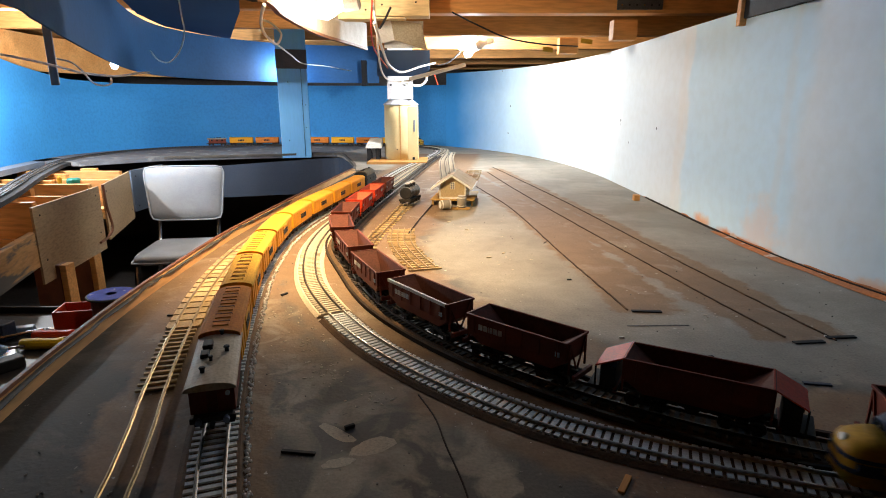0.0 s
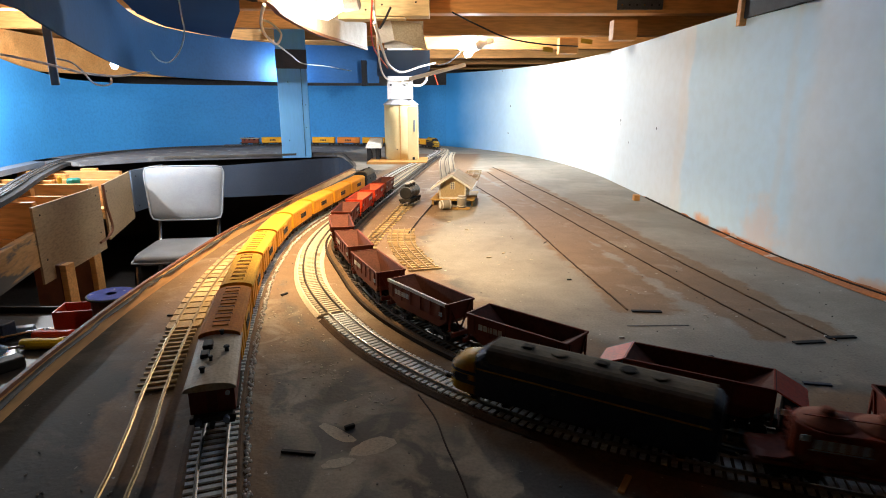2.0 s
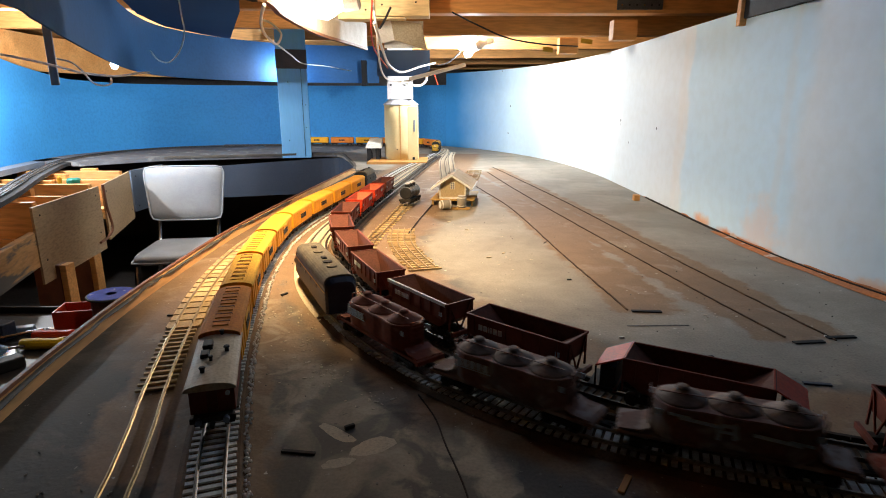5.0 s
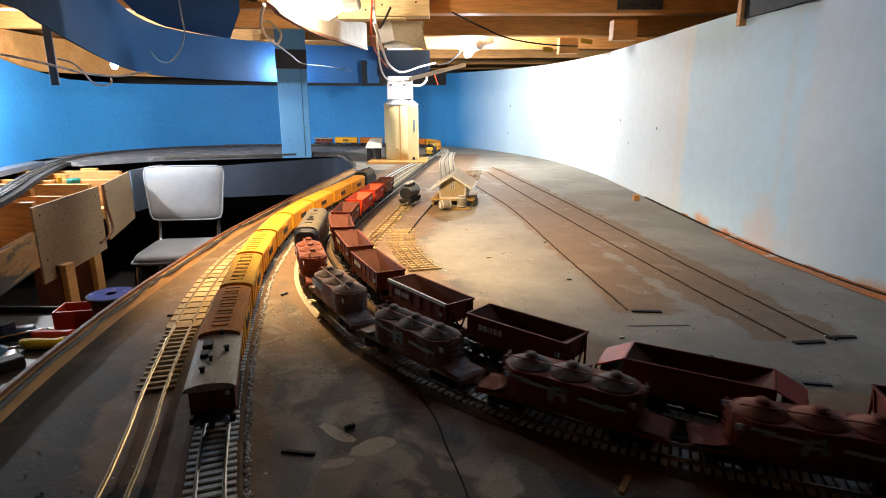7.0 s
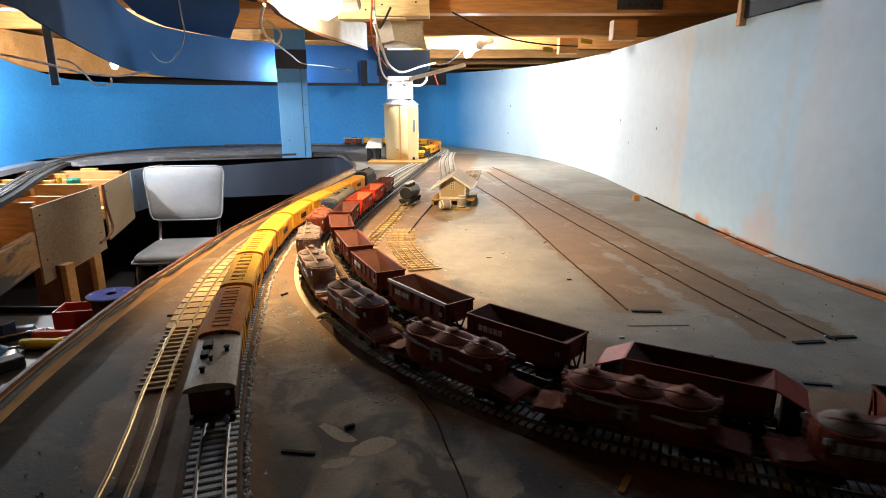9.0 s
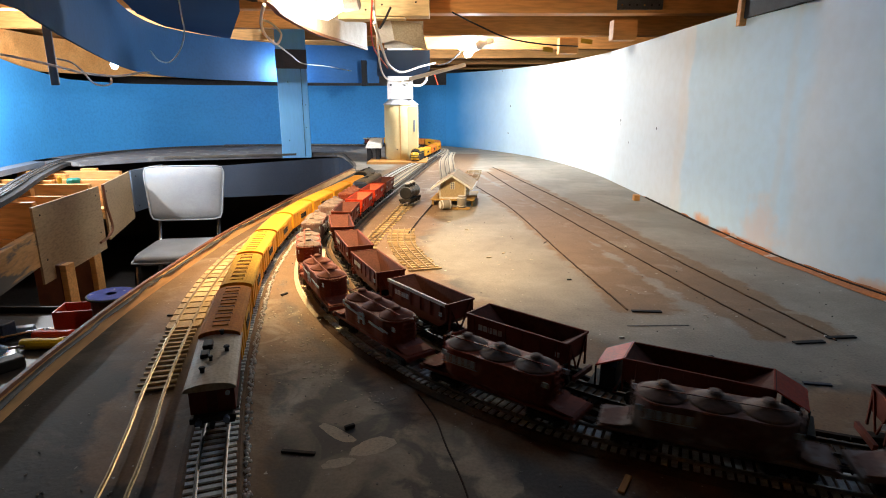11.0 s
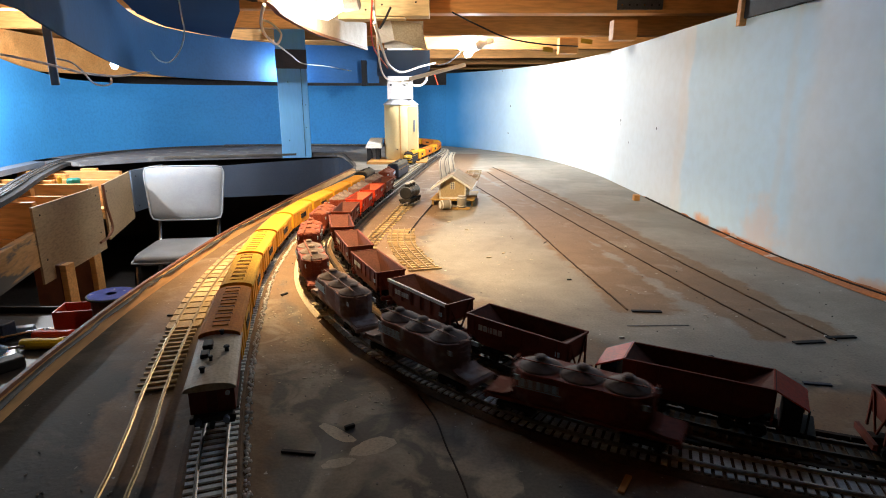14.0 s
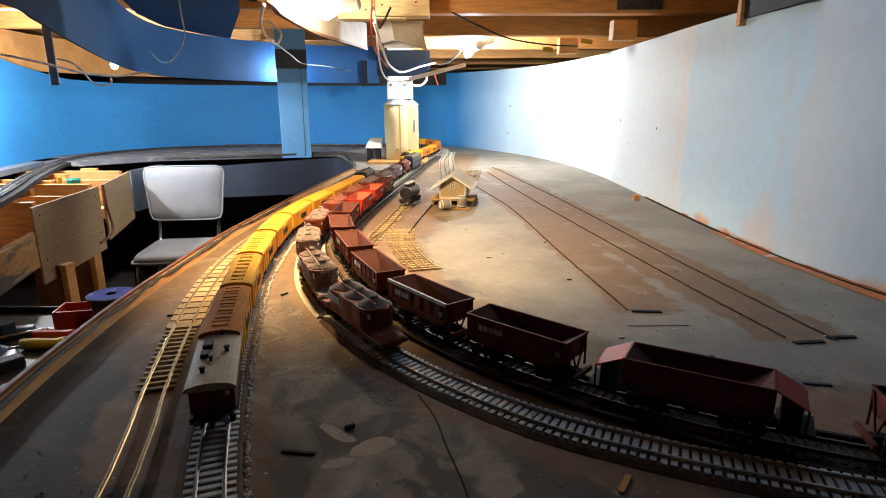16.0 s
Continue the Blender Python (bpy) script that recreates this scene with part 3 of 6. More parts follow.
WHEEL = mat("dark_steel_wheel", (0.09, 0.085, 0.08), (0.13, 0.12, 0.11), 0.45, 0.7, scale=60)
BOGIE = mat("grimy_black_frame", (0.022, 0.019, 0.017), (0.035, 0.03, 0.025), 0.85, scale=60, fine=500)
wheel_mesh = None


def bogie(parent, x, base=0.020, r=0.0055):
    """A two-axle bogie: side frames and a bolster, four wheels under it."""
    bm = bmesh.new()
    for y in (-0.0115, 0.0115):
        box(x - base * 0.75, x + base * 0.75, y - 0.001, y + 0.001, r - 0.001, r + 0.003, 0.0005, bm)
        for dx in (-base / 2, base / 2):
            box(x + dx - 0.003, x + dx + 0.003, y - 0.002, y + 0.002, r - 0.003, r + 0.002, 0.0004, bm)
    box(x - 0.004, x + 0.004, -0.0115, 0.0115, r, r + 0.005, 0.0005, bm)
    b = part("bogie", bm, BOGIE, parent)
    for dx in (-base / 2, base / 2):
        for y in (-0.0082, 0.0082):
            s = 1 if y > 0 else -1
            part("wheel", cyl(r, r, -0.0014, 0.0014, 18, Matrix.Translation((x + dx, y, r)) @ pose(0, 0, 0, 90 * s)), WHEEL, b)
    return b


def couplers(parent, half):
    for s in (-1, 1):
        part("coupler", box(s * half - 0.006, s * half + 0.006, -0.0015, 0.0015, 0.0075, 0.0100, 0.0004), BOGIE, parent)


CEMENT_RED = mat("faded_red_cement_paint", (0.24, 0.050, 0.025), (0.20, 0.042, 0.022), 0.55, scale=40, fine=300, bump=0.1, spots=(0.28, 0.11, 0.075), spot_amount=0.6, spot_scale=50)
CEMENT_GREY = mat("cement_dusted_paint", (0.22, 0.11, 0.09), (0.27, 0.20, 0.185), 0.75, scale=40, fine=300, bump=0.15, spots=(0.34, 0.30, 0.285), spot_amount=0.54, spot_scale=45)
CEMENT_TOP = mat("cement_crusted_roof", (0.27, 0.22, 0.20), (0.20, 0.15, 0.13), 0.85, scale=60, fine=400, bump=0.3)
RED_TOP = mat("red_dusty_roof", (0.29, 0.10, 0.06), (0.22, 0.07, 0.04), 0.75, scale=60, fine=400, bump=0.2)
PALE_MARK = mat("pale_blue_marking", (0.60, 0.74, 0.84), (0.52, 0.66, 0.76), 0.6, scale=90)
WHITE_MARK = mat("white_marking", (0.66, 0.64, 0.60), (0.56, 0.54, 0.50), 0.6, scale=90)


def cement_wagon(label, paint, top, logo):
    """Three-dome cement hopper, 0.138 m over its platforms."""
    t = thing("cement_wagon", label, "wagon", None, "cement wagons of the moving train")
    frame_bm = box(-0.066, 0.066, -0.0135, 0.0135, 0.0105, 0.0135, 0.0006)
    box(-0.069, -0.066, -0.0145, 0.0145, 0.0095, 0.0140, 0.0005, frame_bm)
    box(0.066, 0.069, -0.0145, 0.0145, 0.0095, 0.0140, 0.0005, frame_bm)
    part("underframe", frame_bm, paint, t)
    # lobed tank: three barrels grown together
    rows = []
    for z, w in ((0.0125, 0.80), (0.0165, 0.97), (0.020, 1.0), (0.0365, 1.0), (0.0375, 0.97)):
        ring = []
        for k in range(64):
            a = 2 * math.pi * k / 64
            x = 0.0475 * max(-1, min(1, 1.28 * math.cos(a)))
            lobe = abs(((x + 0.04575) % 0.0305) - 0.01525) / 0.01525
            y = 0.0168 * (1 - 0.09 * lobe ** 3)
            edge = max(0.0, abs(x) - 0.033) / 0.0145
            y *= math.sqrt(max(0.0, 1 - min(1, edge) ** 2 * 0.86))
            ring.append((x, math.copysign(min(y, abs(math.sin(a)) * 0.0285), math.sin(a)) * w, z))
        rows.append(ring)
    part("tank", loft(rows), paint, t, smooth=False)
    for cx in (-0.0305, 0.0, 0.0305):
        d = part("dome", lathe([(0.0158, 0.0373), (0.0145, 0.0388), (0.005, 0.0428), (0.0045, 0.0436)], 26, m=Matrix.Translation((cx, 0, 0))), top, t, smooth=True)
        part("hatch", lathe([(0.0042, 0.0434), (0.0042, 0.0452), (0.0030, 0.0462), (0.001, 0.0464)], 16, m=Matrix.Translation((cx, 0, 0))), top, d)
    part("walkway", box(-0.044, 0.044, 0.0045, 0.0058, 0.0424, 0.0429), paint, t)
    for s in (-1, 1):
        rows = [[(s * x, -0.013, z), (s * x, 0.013, z), (s * x, 0.013, z - 0.0012), (s * x, -0.013, z - 0.0012)] for x, z in ((0.048, 0.0185), (0.054, 0.0158), (0.067, 0.0150))]
        part("end_platform", loft(rows), paint, t)
        lad = bmesh.new()
        for y in (-0.006, 0.006):
            box(s * 0.0495 - 0.0004, s * 0.0495 + 0.0004, y - 0.0004, y + 0.0004, 0.014, 0.041, bm=lad)
        for z in (0.02, 0.025, 0.03, 0.035, 0.040):
            box(s * 0.0495 - 0.0004, s * 0.0495 + 0.0004, -0.006, 0.006, z, z + 0.0007, bm=lad)
        part("ladder", lad, paint, t)
        part("panel_sign", box(s * 0.0445, s * 0.0500, -0.0145, -0.0135, 0.030, 0.034), PALE_MARK, t)
        part("panel_sign", box(s * 0.0445 - 0.003, s * 0.0445 + 0.001, 0.0128, 0.0136, 0.0295, 0.0335), PALE_MARK, t)
    for s in (-1, 1):
        y = s * 0.0170
        lo, hi = min(y, y + s * 0.0004), max(y, y + s * 0.0004)
        if logo == "wings":
            wing = pose(0, 0, 0, 0, 4.0 * -s, 0)
            strokes = [(d * 0.008, d * 0.034, 0.0285, 0.0308, wing) for d in (-1, 1)] + [(d * 0.027, d * 0.040, 0.0300, 0.0318, wing) for d in (-1, 1)]
            strokes += [(-0.009, -0.006, 0.023, 0.033, pose(0, 0, 0, 0, 14 * s, 0)), (-0.002, 0.001, 0.023, 0.033, None), (0.001, 0.008, 0.0305, 0.033, None), (0.001, 0.008, 0.0265, 0.0285, None), (0.0075, 0.0100, 0.0215, 0.032, None)]
            for x0, x1, z0, z1, turn in strokes:
                part("winged_mark", box(min(x0, x1), max(x0, x1), lo, hi, z0, z1, m=turn), PALE_MARK, t, "pale blue stroke of a winged mark")
        else:
            bm = bmesh.new()
            for k in range(5):
                box(0.012 + k * 0.0058, 0.0165 + k * 0.0058, lo, hi, 0.0275, 0.0335, bm=bm)
            box(0.010, 0.042, lo, hi, 0.0262, 0.0270, bm=bm)
            part("lettering", bm, PALE_MARK, t, "pale blue block of lettering")
    bogie(t, -0.045)
    bogie(t, 0.045)
    couplers(t, 0.072)
    return t


LOCO_BLUE = mat("dark_navy_paint", (0.025, 0.035, 0.065), (0.035, 0.045, 0.075), 0.4, scale=40, fine=300, bump=0.05)
LOCO_ROOF = mat("dusty_grey_roof", (0.105, 0.090, 0.064), (0.15, 0.125, 0.088), 0.85, scale=50, bump=0.1)
LOCO_YELLOW = mat("loco_yellow_paint", (0.55, 0.31, 0.02), (0.47, 0.26, 0.02), 0.5, scale=50, bump=0.05)
GLASS = mat("dark_cab_glass", (0.01, 0.012, 0.015), (0.015, 0.018, 0.02), 0.08, scale=20, bump=0)


def cab_section(x, w, top, low=0.008, n=9):
    """A cross-section of a cab unit: upright sides and an arched roof."""
    ring = [(x, -w, low)]
    for k in range(n + 1):
        a = math.pi * k / n
        ring.append((x, -w * math.copysign(abs(math.cos(a)) ** 0.55, math.cos(a)), top - 0.011 + 0.011 * math.sin(a) ** 0.8))
    ring.append((x, w, low))
    return ring


def diesel(label, paint=None, roof=None, stripe=None, length=0.191):
    """Streamlined cab-unit diesel; the rounded nose points along +x."""
    t = thing("diesel_locomotive", label, "locomotive")
    h = length / 2
    body = [cab_section(-h, 0.0145, 0.042), cab_section(-h + 0.004, 0.0168, 0.046), cab_section(-h + 0.012, 0.017, 0.0475), cab_section(h - 0.040, 0.017, 0.0475), cab_section(h - 0.032, 0.017, 0.0468), cab_section(h - 0.024, 0.0166, 0.041)]
    b = part("body", loft(body), paint, t, smooth=False)
    nose = [cab_section(h - 0.0241, 0.0164, 0.0365), cab_section(h - 0.014, 0.0160, 0.0355), cab_section(h - 0.006, 0.0142, 0.0335), cab_section(h - 0.0015, 0.0105, 0.029, 0.009), cab_section(h, 0.006, 0.025, 0.012)]
    part("nose", loft(nose), stripe, t, "rounded yellow bulldog nose", smooth=True)
    rr = []
    for x in (-h + 0.006, -h + 0.012, h - 0.040, h - 0.033):
        rr.append([(x, 0.0172 * math.copysign(abs(math.cos(math.pi * k / 12)) ** 0.55, math.cos(math.pi * k / 12)), 0.0369 + 0.0114 * max(0.0, math.sin(math.pi * k / 12)) ** 0.8) for k in range(13)])
    part("roof", loft(rr), roof, t)
    for k, x in enumerate((-0.056, -0.036, 0.012)):
        f = part("roof_fan", lathe([(0.0055, 0.0478), (0.0055, 0.0494), (0.0045, 0.0496), (0.001, 0.0496)], 18, m=Matrix.Translation((x, 0, 0))), BOGIE if k % 2 else roof, t)
    for x in (-0.018, 0.036):
        part("exhaust_box", box(x - 0.004, x + 0.004, -0.003, 0.003, 0.0478, 0.0500, 0.0005), BOGIE, t)
    for s in (-1, 1):
        part("side_stripe", box(-h + 0.006, h - 0.026, s * 0.0170 - 0.0002, s * 0.0170 + 0.0003, 0.0296, 0.0308), stripe, t, "yellow stripe along the side")
        part("cab_window", box(h - 0.036, h - 0.029, s * 0.0170 - 0.0004, s * 0.0170 + 0.0003, 0.0335, 0.0385), GLASS, t)
        part("windscreen", box(h - 0.0236, h - 0.0229, s * 0.0068 - 0.0050, s * 0.0068 + 0.0050, 0.0355, 0.0395), GLASS, t)
        for k in range(4):
            part("porthole", cyl(0.0022, 0.0022, -0.0004, 0.0004, 14, Matrix.Translation((-0.05 + k * 0.03, s * 0.0171, 0.0265)) @ pose(0, 0, 0, 90)), GLASS, t)
        part("nose_band", box(h - 0.020, h - 0.006, s * 0.0150 - 0.0012, s * 0.0150 + 0.0012, 0.0185, 0.0225), paint, t)
    for z, w in ((0.0155, 0.0030), (0.0235, 0.0022)):
        part("nose_stripe", loft([[(x, -y0, z), (x, -y0, z + w), (x, y0, z + w), (x, y0, z)] for x, y0 in ((h - 0.0240, 0.0167), (h - 0.014, 0.0163), (h - 0.0062, 0.0146), (h - 0.0016, 0.0110), (h + 0.0003, 0.0064))]), paint, t, "dark stripe round the nose")
    part("headlight", cyl(0.0026, 0.0026, 0, 0.002, 14, Matrix.Translation((h - 0.0045, 0, 0.0305)) @ pose(0, 0, 0, 0, 70)), WHITE, t)
    part("fuel_tank", box(-0.02, 0.02, -0.013, 0.013, 0.0035, 0.0085, 0.001), BOGIE, t)
    bogie(t, -h + 0.035, 0.026)
    bogie(t, h - 0.035, 0.026)
    couplers(t, h + 0.004)
    return t


def hopper_wagon(label, paint, inside, length=0.112, group="standing hopper wagons", letters=True):
    """Open ore hopper with flared sides and sloping floor."""
    t = thing("hopper_wagon", label, "wagon", None, group)
    h, e = length / 2 - 0.006, length / 2 - 0.020
    rim, low = 0.040, 0.014
    bm = bmesh.new()
    out_t = [(-h, -0.0165), (h, -0.0165), (h, 0.0165), (-h, 0.0165)]
    out_b = [(-e, -0.0140), (e, -0.0140), (e, 0.0140), (-e, 0.0140)]
    k = 0.0011
    in_t = [(-h + k, -0.0165 + k), (h - k, -0.0165 + k), (h - k, 0.0165 - k), (-h + k, 0.0165 - k)]
    in_b = [(-e + 0.02, -0.011), (e - 0.02, -0.011), (e - 0.02, 0.011), (-e + 0.02, 0.011)]
    mid_o = [(-h, -0.0165), (h, -0.0165), (h, 0.0165), (-h, 0.0165)]
    rings = []
    for pts, z in ((out_b, low), (mid_o, 0.024), (out_t, rim), (in_t, rim), (in_b, 0.018)):
        rings.append([bm.verts.new((x, y, z)) for x, y in pts])
    for a, b in zip(rings, rings[1:]):
        for i in range(4):
            bm.faces.new((a[i], a[(i + 1) % 4], b[(i + 1) % 4], b[i]))
    bm.faces.new(rings[0])
    bm.faces.new(rings[-1])
    body = part("body", bm, [paint, inside], t)
    for p in body.data.polygons:
        if p.index in (12, 13, 14, 15, 17):
            p.material_index = 1
    for s in (-1, 1):
        part("top_rail", box(-h - 0.0008, h + 0.0008, s * 0.0168 - 0.0009, s * 0.0168 + 0.0009, rim - 0.0012, rim + 0.0008, 0.0003), paint, t)
        part("end_rail", box(s * h - 0.0010, s * h + 0.0010, -0.0160, 0.0160, rim - 0.0012, rim + 0.0008, 0.0003), paint, t)
        for y in (-0.013, 0.013):
            bm = bmesh.new()
            box(s * (h + 0.0008) - 0.0007, s * (h + 0.0008) + 0.0007, y - 0.0008, y + 0.0008, 0.0135, rim - 0.001, bm=bm)
            part("end_post", bm, paint, t)
            part("end_brace", box(-0.0006, 0.0006, -0.0006, 0.0006, -0.013, 0.013, m=Matrix.Translation((s * (h + 0.0008), y * 0.5, 0.026)) @ pose(0, 0, 0, -26 if y > 0 else 26)), paint, t)
        for i in range(6):
            x = -h + (i + 0.5) * 2 * h / 6
            part("side_rib", box(x - 0.0005, x + 0.0005, s * 0.0168 - 0.0006, s * 0.0168 + 0.0006, 0.0235, rim - 0.001), paint, t)
        if letters:
            bm = bmesh.new()
            y = s * 0.0169
            for i in range(5):
                box(0.012 + i * 0.0052, 0.0160 + i * 0.0052, y - 0.0003, y + 0.0003, 0.0285, 0.0335, bm=bm)
            part("lettering", bm, WHITE_MARK, t, "pale block of lettering")
            part("number_panel", box(-h + 0.006, -h + 0.010, y - 0.0004, y + 0.0004, 0.027, 0.031), PALE_MARK, t)
    for i in range(3):
        x = (i - 1) * 0.022
        part("discharge_chute", loft([[(x - 0.009, -0.012, 0.0155), (x + 0.009, -0.012, 0.0155), (x + 0.009, 0.012, 0.0155), (x - 0.009, 0.012, 0.0155)], [(x - 0.004, -0.008, 0.006), (x + 0.004, -0.008, 0.006), (x + 0.004, 0.008, 0.006), (x - 0.004, 0.008, 0.006)]]), BOGIE, t)
    part("underframe", box(-length / 2, length / 2, -0.004, 0.004, 0.0105, 0.0135, 0.0005), BOGIE, t)
    for s in (-1, 1):
        part("end_sill", box(s * length / 2 - 0.0015, s * length / 2 + 0.0015, -0.0145, 0.0145, 0.0095, 0.0140, 0.0004), paint, t)
    bogie(t, -length / 2 + 0.022)
    bogie(t, length / 2 - 0.022)
    couplers(t, length / 2 + 0.002)
    return t


def canopy_hopper(label, paint, inside, length=0.150):
    """Longer hopper whose end bays carry sloping red canopies."""
    t = hopper_wagon(label, paint, inside, 0.108, letters=False)
    for s in (-1, 1):
        rows = [[(s * x, -0.0170, z), (s * x, 0.0170, z), (s * x, 0.0170, z - 0.0012), (s * x, -0.0170, z - 0.0012)] for x, z in ((0.0475, 0.0412), (0.0685, 0.0310))]
        part("end_canopy", loft(rows), BRIGHT_RED, t, "sunlit-red sloping end canopy")
        for y in (-0.0155, 0.0155):
            part("canopy_post", box(s * 0.0685 - 0.0006, s * 0.0685 + 0.0006, y - 0.0006, y + 0.0006, 0.013, 0.0302), BOGIE, t)
        # an added block and the deck are black to darken the bay under the canopy
        part("dark_bay_filler", box(min(s * 0.054, s * 0.0655), max(s * 0.054, s * 0.0655), -0.0145, 0.0145, 0.0130, 0.0305, 0.0006), BLACK, t)
        part("end_deck", box(min(s * 0.052, s * 0.0745), max(s * 0.052, s * 0.0745), -0.0145, 0.0145, 0.0105, 0.0130, 0.0005), BLACK, t)
    return t


def louvre_van(label, roof, hatches, group="yellow vans", sides=None):
    """Bogie van with curved roof and a row of raised roof panels."""
    t = thing("goods_van", label, "wagon", None, group)
    L = 0.0595
    part("underframe", box(-L, L, -0.013, 0.013, 0.0095, 0.0125, 0.0005), BOGIE, t)
    part("body", box(-L, L, -0.0162, 0.0162, 0.0125, 0.0355, 0.0006), sides or YELLOW, t)
    rows = []
    for x in (-L - 0.0005, L + 0.0005):
        rows.append([(x, 0.0166 * math.cos(math.pi * k / 10), 0.0352 + 0.0062 * math.sin(math.pi * k / 10) ** 0.7) for k in range(11)])
    part("roof", loft(rows), roof, t)
    for k in range(hatches):
        x = -L + 0.014 + k * (2 * L - 0.028) / max(1, hatches - 1)
        p = part("roof_panel", box(x - 0.0045, x + 0.0045, -0.0065, 0.0065, 0.0405, 0.0420, 0.0004), ORANGE if roof is ORANGE else roof, t)
        part("roof_panel_rim", box(x + 0.0042, x + 0.0052, -0.0068, 0.0068, 0.0404, 0.0424), DARK_INSIDE, p)
    for s in (-1, 1):
        y = s * 0.0164
        for k in range(7):
            x = -L + (k + 0.5) * 2 * L / 7
            part("side_rib", box(x - 0.0004, x + 0.0004, y - 0.0004, y + 0.0004, 0.013, 0.0350), sides or YELLOW, t)
        part("side_door", box(-0.014, 0.014, y - 0.0005, y + 0.0005, 0.0135, 0.0345, 0.0002), sides or YELLOW, t)
        bm = bmesh.new()
        for k in range(4):
            box(-0.015 + k * 0.0078, -0.0090 + k * 0.0078, y - 0.0009, y + 0.0009, 0.0215, 0.0295, bm=bm)
        part("lettering", bm, BLACK, t, "black block of lettering")
        part("sole_bar", box(-L, L, s * 0.0135 - 0.0008, s * 0.0135 + 0.0008, 0.0095, 0.0128), DARK_INSIDE, t)
    bogie(t, -0.042)
    bogie(t, 0.042)
    couplers(t, 0.0645)
    return t


CREAM = mat("cream_roof_paint", (0.42, 0.345, 0.255), (0.35, 0.285, 0.205), 0.6, scale=40, bump=0.1, spots=(0.34, 0.28, 0.2), spot_amount=0.62, spot_scale=60)


def guard_van(label):
    t = thing("guard_van", label, "wagon")
    L = 0.0480
    part("underframe", box(-L, L, -0.013, 0.013, 0.0085, 0.0120, 0.0005), BOGIE, t)
    b = part("body", box(-L + 0.006, L - 0.002, -0.0150, 0.0150, 0.0120, 0.0328, 0.0005), RED_OXIDE, t)
    rows = []
    for x in (-L - 0.0015, L + 0.0015):
        rows.append([(x, 0.0172 * math.cos(math.pi * k / 12), 0.0325 + 0.0055 * math.sin(math.pi * k / 12) ** 0.8) for k in range(13)])
    part("roof", loft(rows), CREAM, t, "cream curved roof with dark vents")
    for x, y, r in ((-0.030, 0.006, 0.0016), (-0.012, 0.002, 0.0012), (0.004, -0.008, 0.0016), (0.010, 0.004, 0.0016), (0.038, -0.002, 0.0013)):
        part("roof_vent", lathe([(r, 0.035), (r, 0.0403), (r * 1.5, 0.0408), (r * 1.3, 0.0418), (r * 0.4, 0.0420)], 12, m=Matrix.Translation((x, y, 0))), BLACK, t)
    part("roof_lookout", box(0.010, 0.022, 0.003, 0.010, 0.0365, 0.0410, 0.0006), BLACK, t)
    part("roof_lookout", box(-0.006, 0.004, 0.004, 0.010, 0.0365, 0.0405, 0.0006), BLACK, t)
    for s in (-1, 1):
        part("end_beam", box(s * L - 0.0012, s * L + 0.0012, -0.0150, 0.0150, 0.0085, 0.0125, 0.0004), BOGIE, t)
        for y in (-0.0090, 0.0090):
            part("buffer", cyl(0.0022, 0.0022, 0, 0.0045, 12, Matrix.Translation((s * L, y, 0.0105)) @ pose(0, 0, 0, 0, 90 * s)), mat("blue_grey_metal", (0.16, 0.2, 0.26), None, 0.4, 0.5), t)
        part("step_board", box(-0.03, 0.03, s * 0.0145 - 0.0012, s * 0.0145 + 0.0012, 0.0065, 0.0075), BOGIE, t)
        for x in (-0.025, 0.0, 0.025):
            part("side_window", box(x - 0.004, x + 0.004, s * 0.0150 - 0.0003, s * 0.0150 + 0.0003, 0.0240, 0.0310), GLASS, t)
    part("tail_lamp", cyl(0.0016, 0.0016, 0, 0.002, 12, Matrix.Translation((-L + 0.0055, -0.0105, 0.0265)) @ pose(0, 0, 0, 0, -90)), PALE_MARK, t)
    part("end_door", box(-L + 0.0052, -L + 0.0062, -0.0035, 0.0035, 0.0125, 0.0310), DARK_INSIDE, t)
    bogie(t, -0.030, 0.018)
    bogie(t, 0.030, 0.018)
    couplers(t, L + 0.003)
    return t


# ---- the train that runs: nose place along the main line at 0 s, and where each vehicle hangs behind it ----
NOSE_0, SPEED = 0.866, 0.1255
moving = []
m_loco = diesel("dark blue streamlined diesel with yellow nose, running on the curve", LOCO_BLUE, LOCO_ROOF, LOCO_YELLOW)
moving.append((m_loco, 0.0955, 0.191))
plans = [("V", CEMENT_RED, RED_TOP), ("V", CEMENT_GREY, CEMENT_TOP), ("W", CEMENT_GREY, CEMENT_TOP), ("W", CEMENT_RED, CEMENT_TOP), ("W", CEMENT_RED, RED_TOP), ("W", CEMENT_RED, RED_TOP), ("V", CEMENT_RED, CEMENT_TOP), ("V", CEMENT_GREY, CEMENT_TOP), ("V", CEMENT_GREY, CEMENT_TOP), ("V", CEMENT_RED, CEMENT_TOP)]
masters = {}
for k, (logo, paint, top) in enumerate(plans):
    dusty = paint is CEMENT_GREY
    key = (logo, paint.name, top.name)
    words = ("cement-dusted" if dusty else "faded red") + " three-dome cement wagon with " + ("pale winged mark" if logo == "W" else "pale block lettering")
    if key in masters:
        w = copy_thing(masters[key], Matrix.Identity(4))
    else:
        w = masters[key] = cement_wagon(words, paint, top, "wings" if logo == "W" else "block")
    moving.append((w, 0.276 + 0.1483 * min(k, 7) + 0.1465 * max(0, k - 7), 0.138))

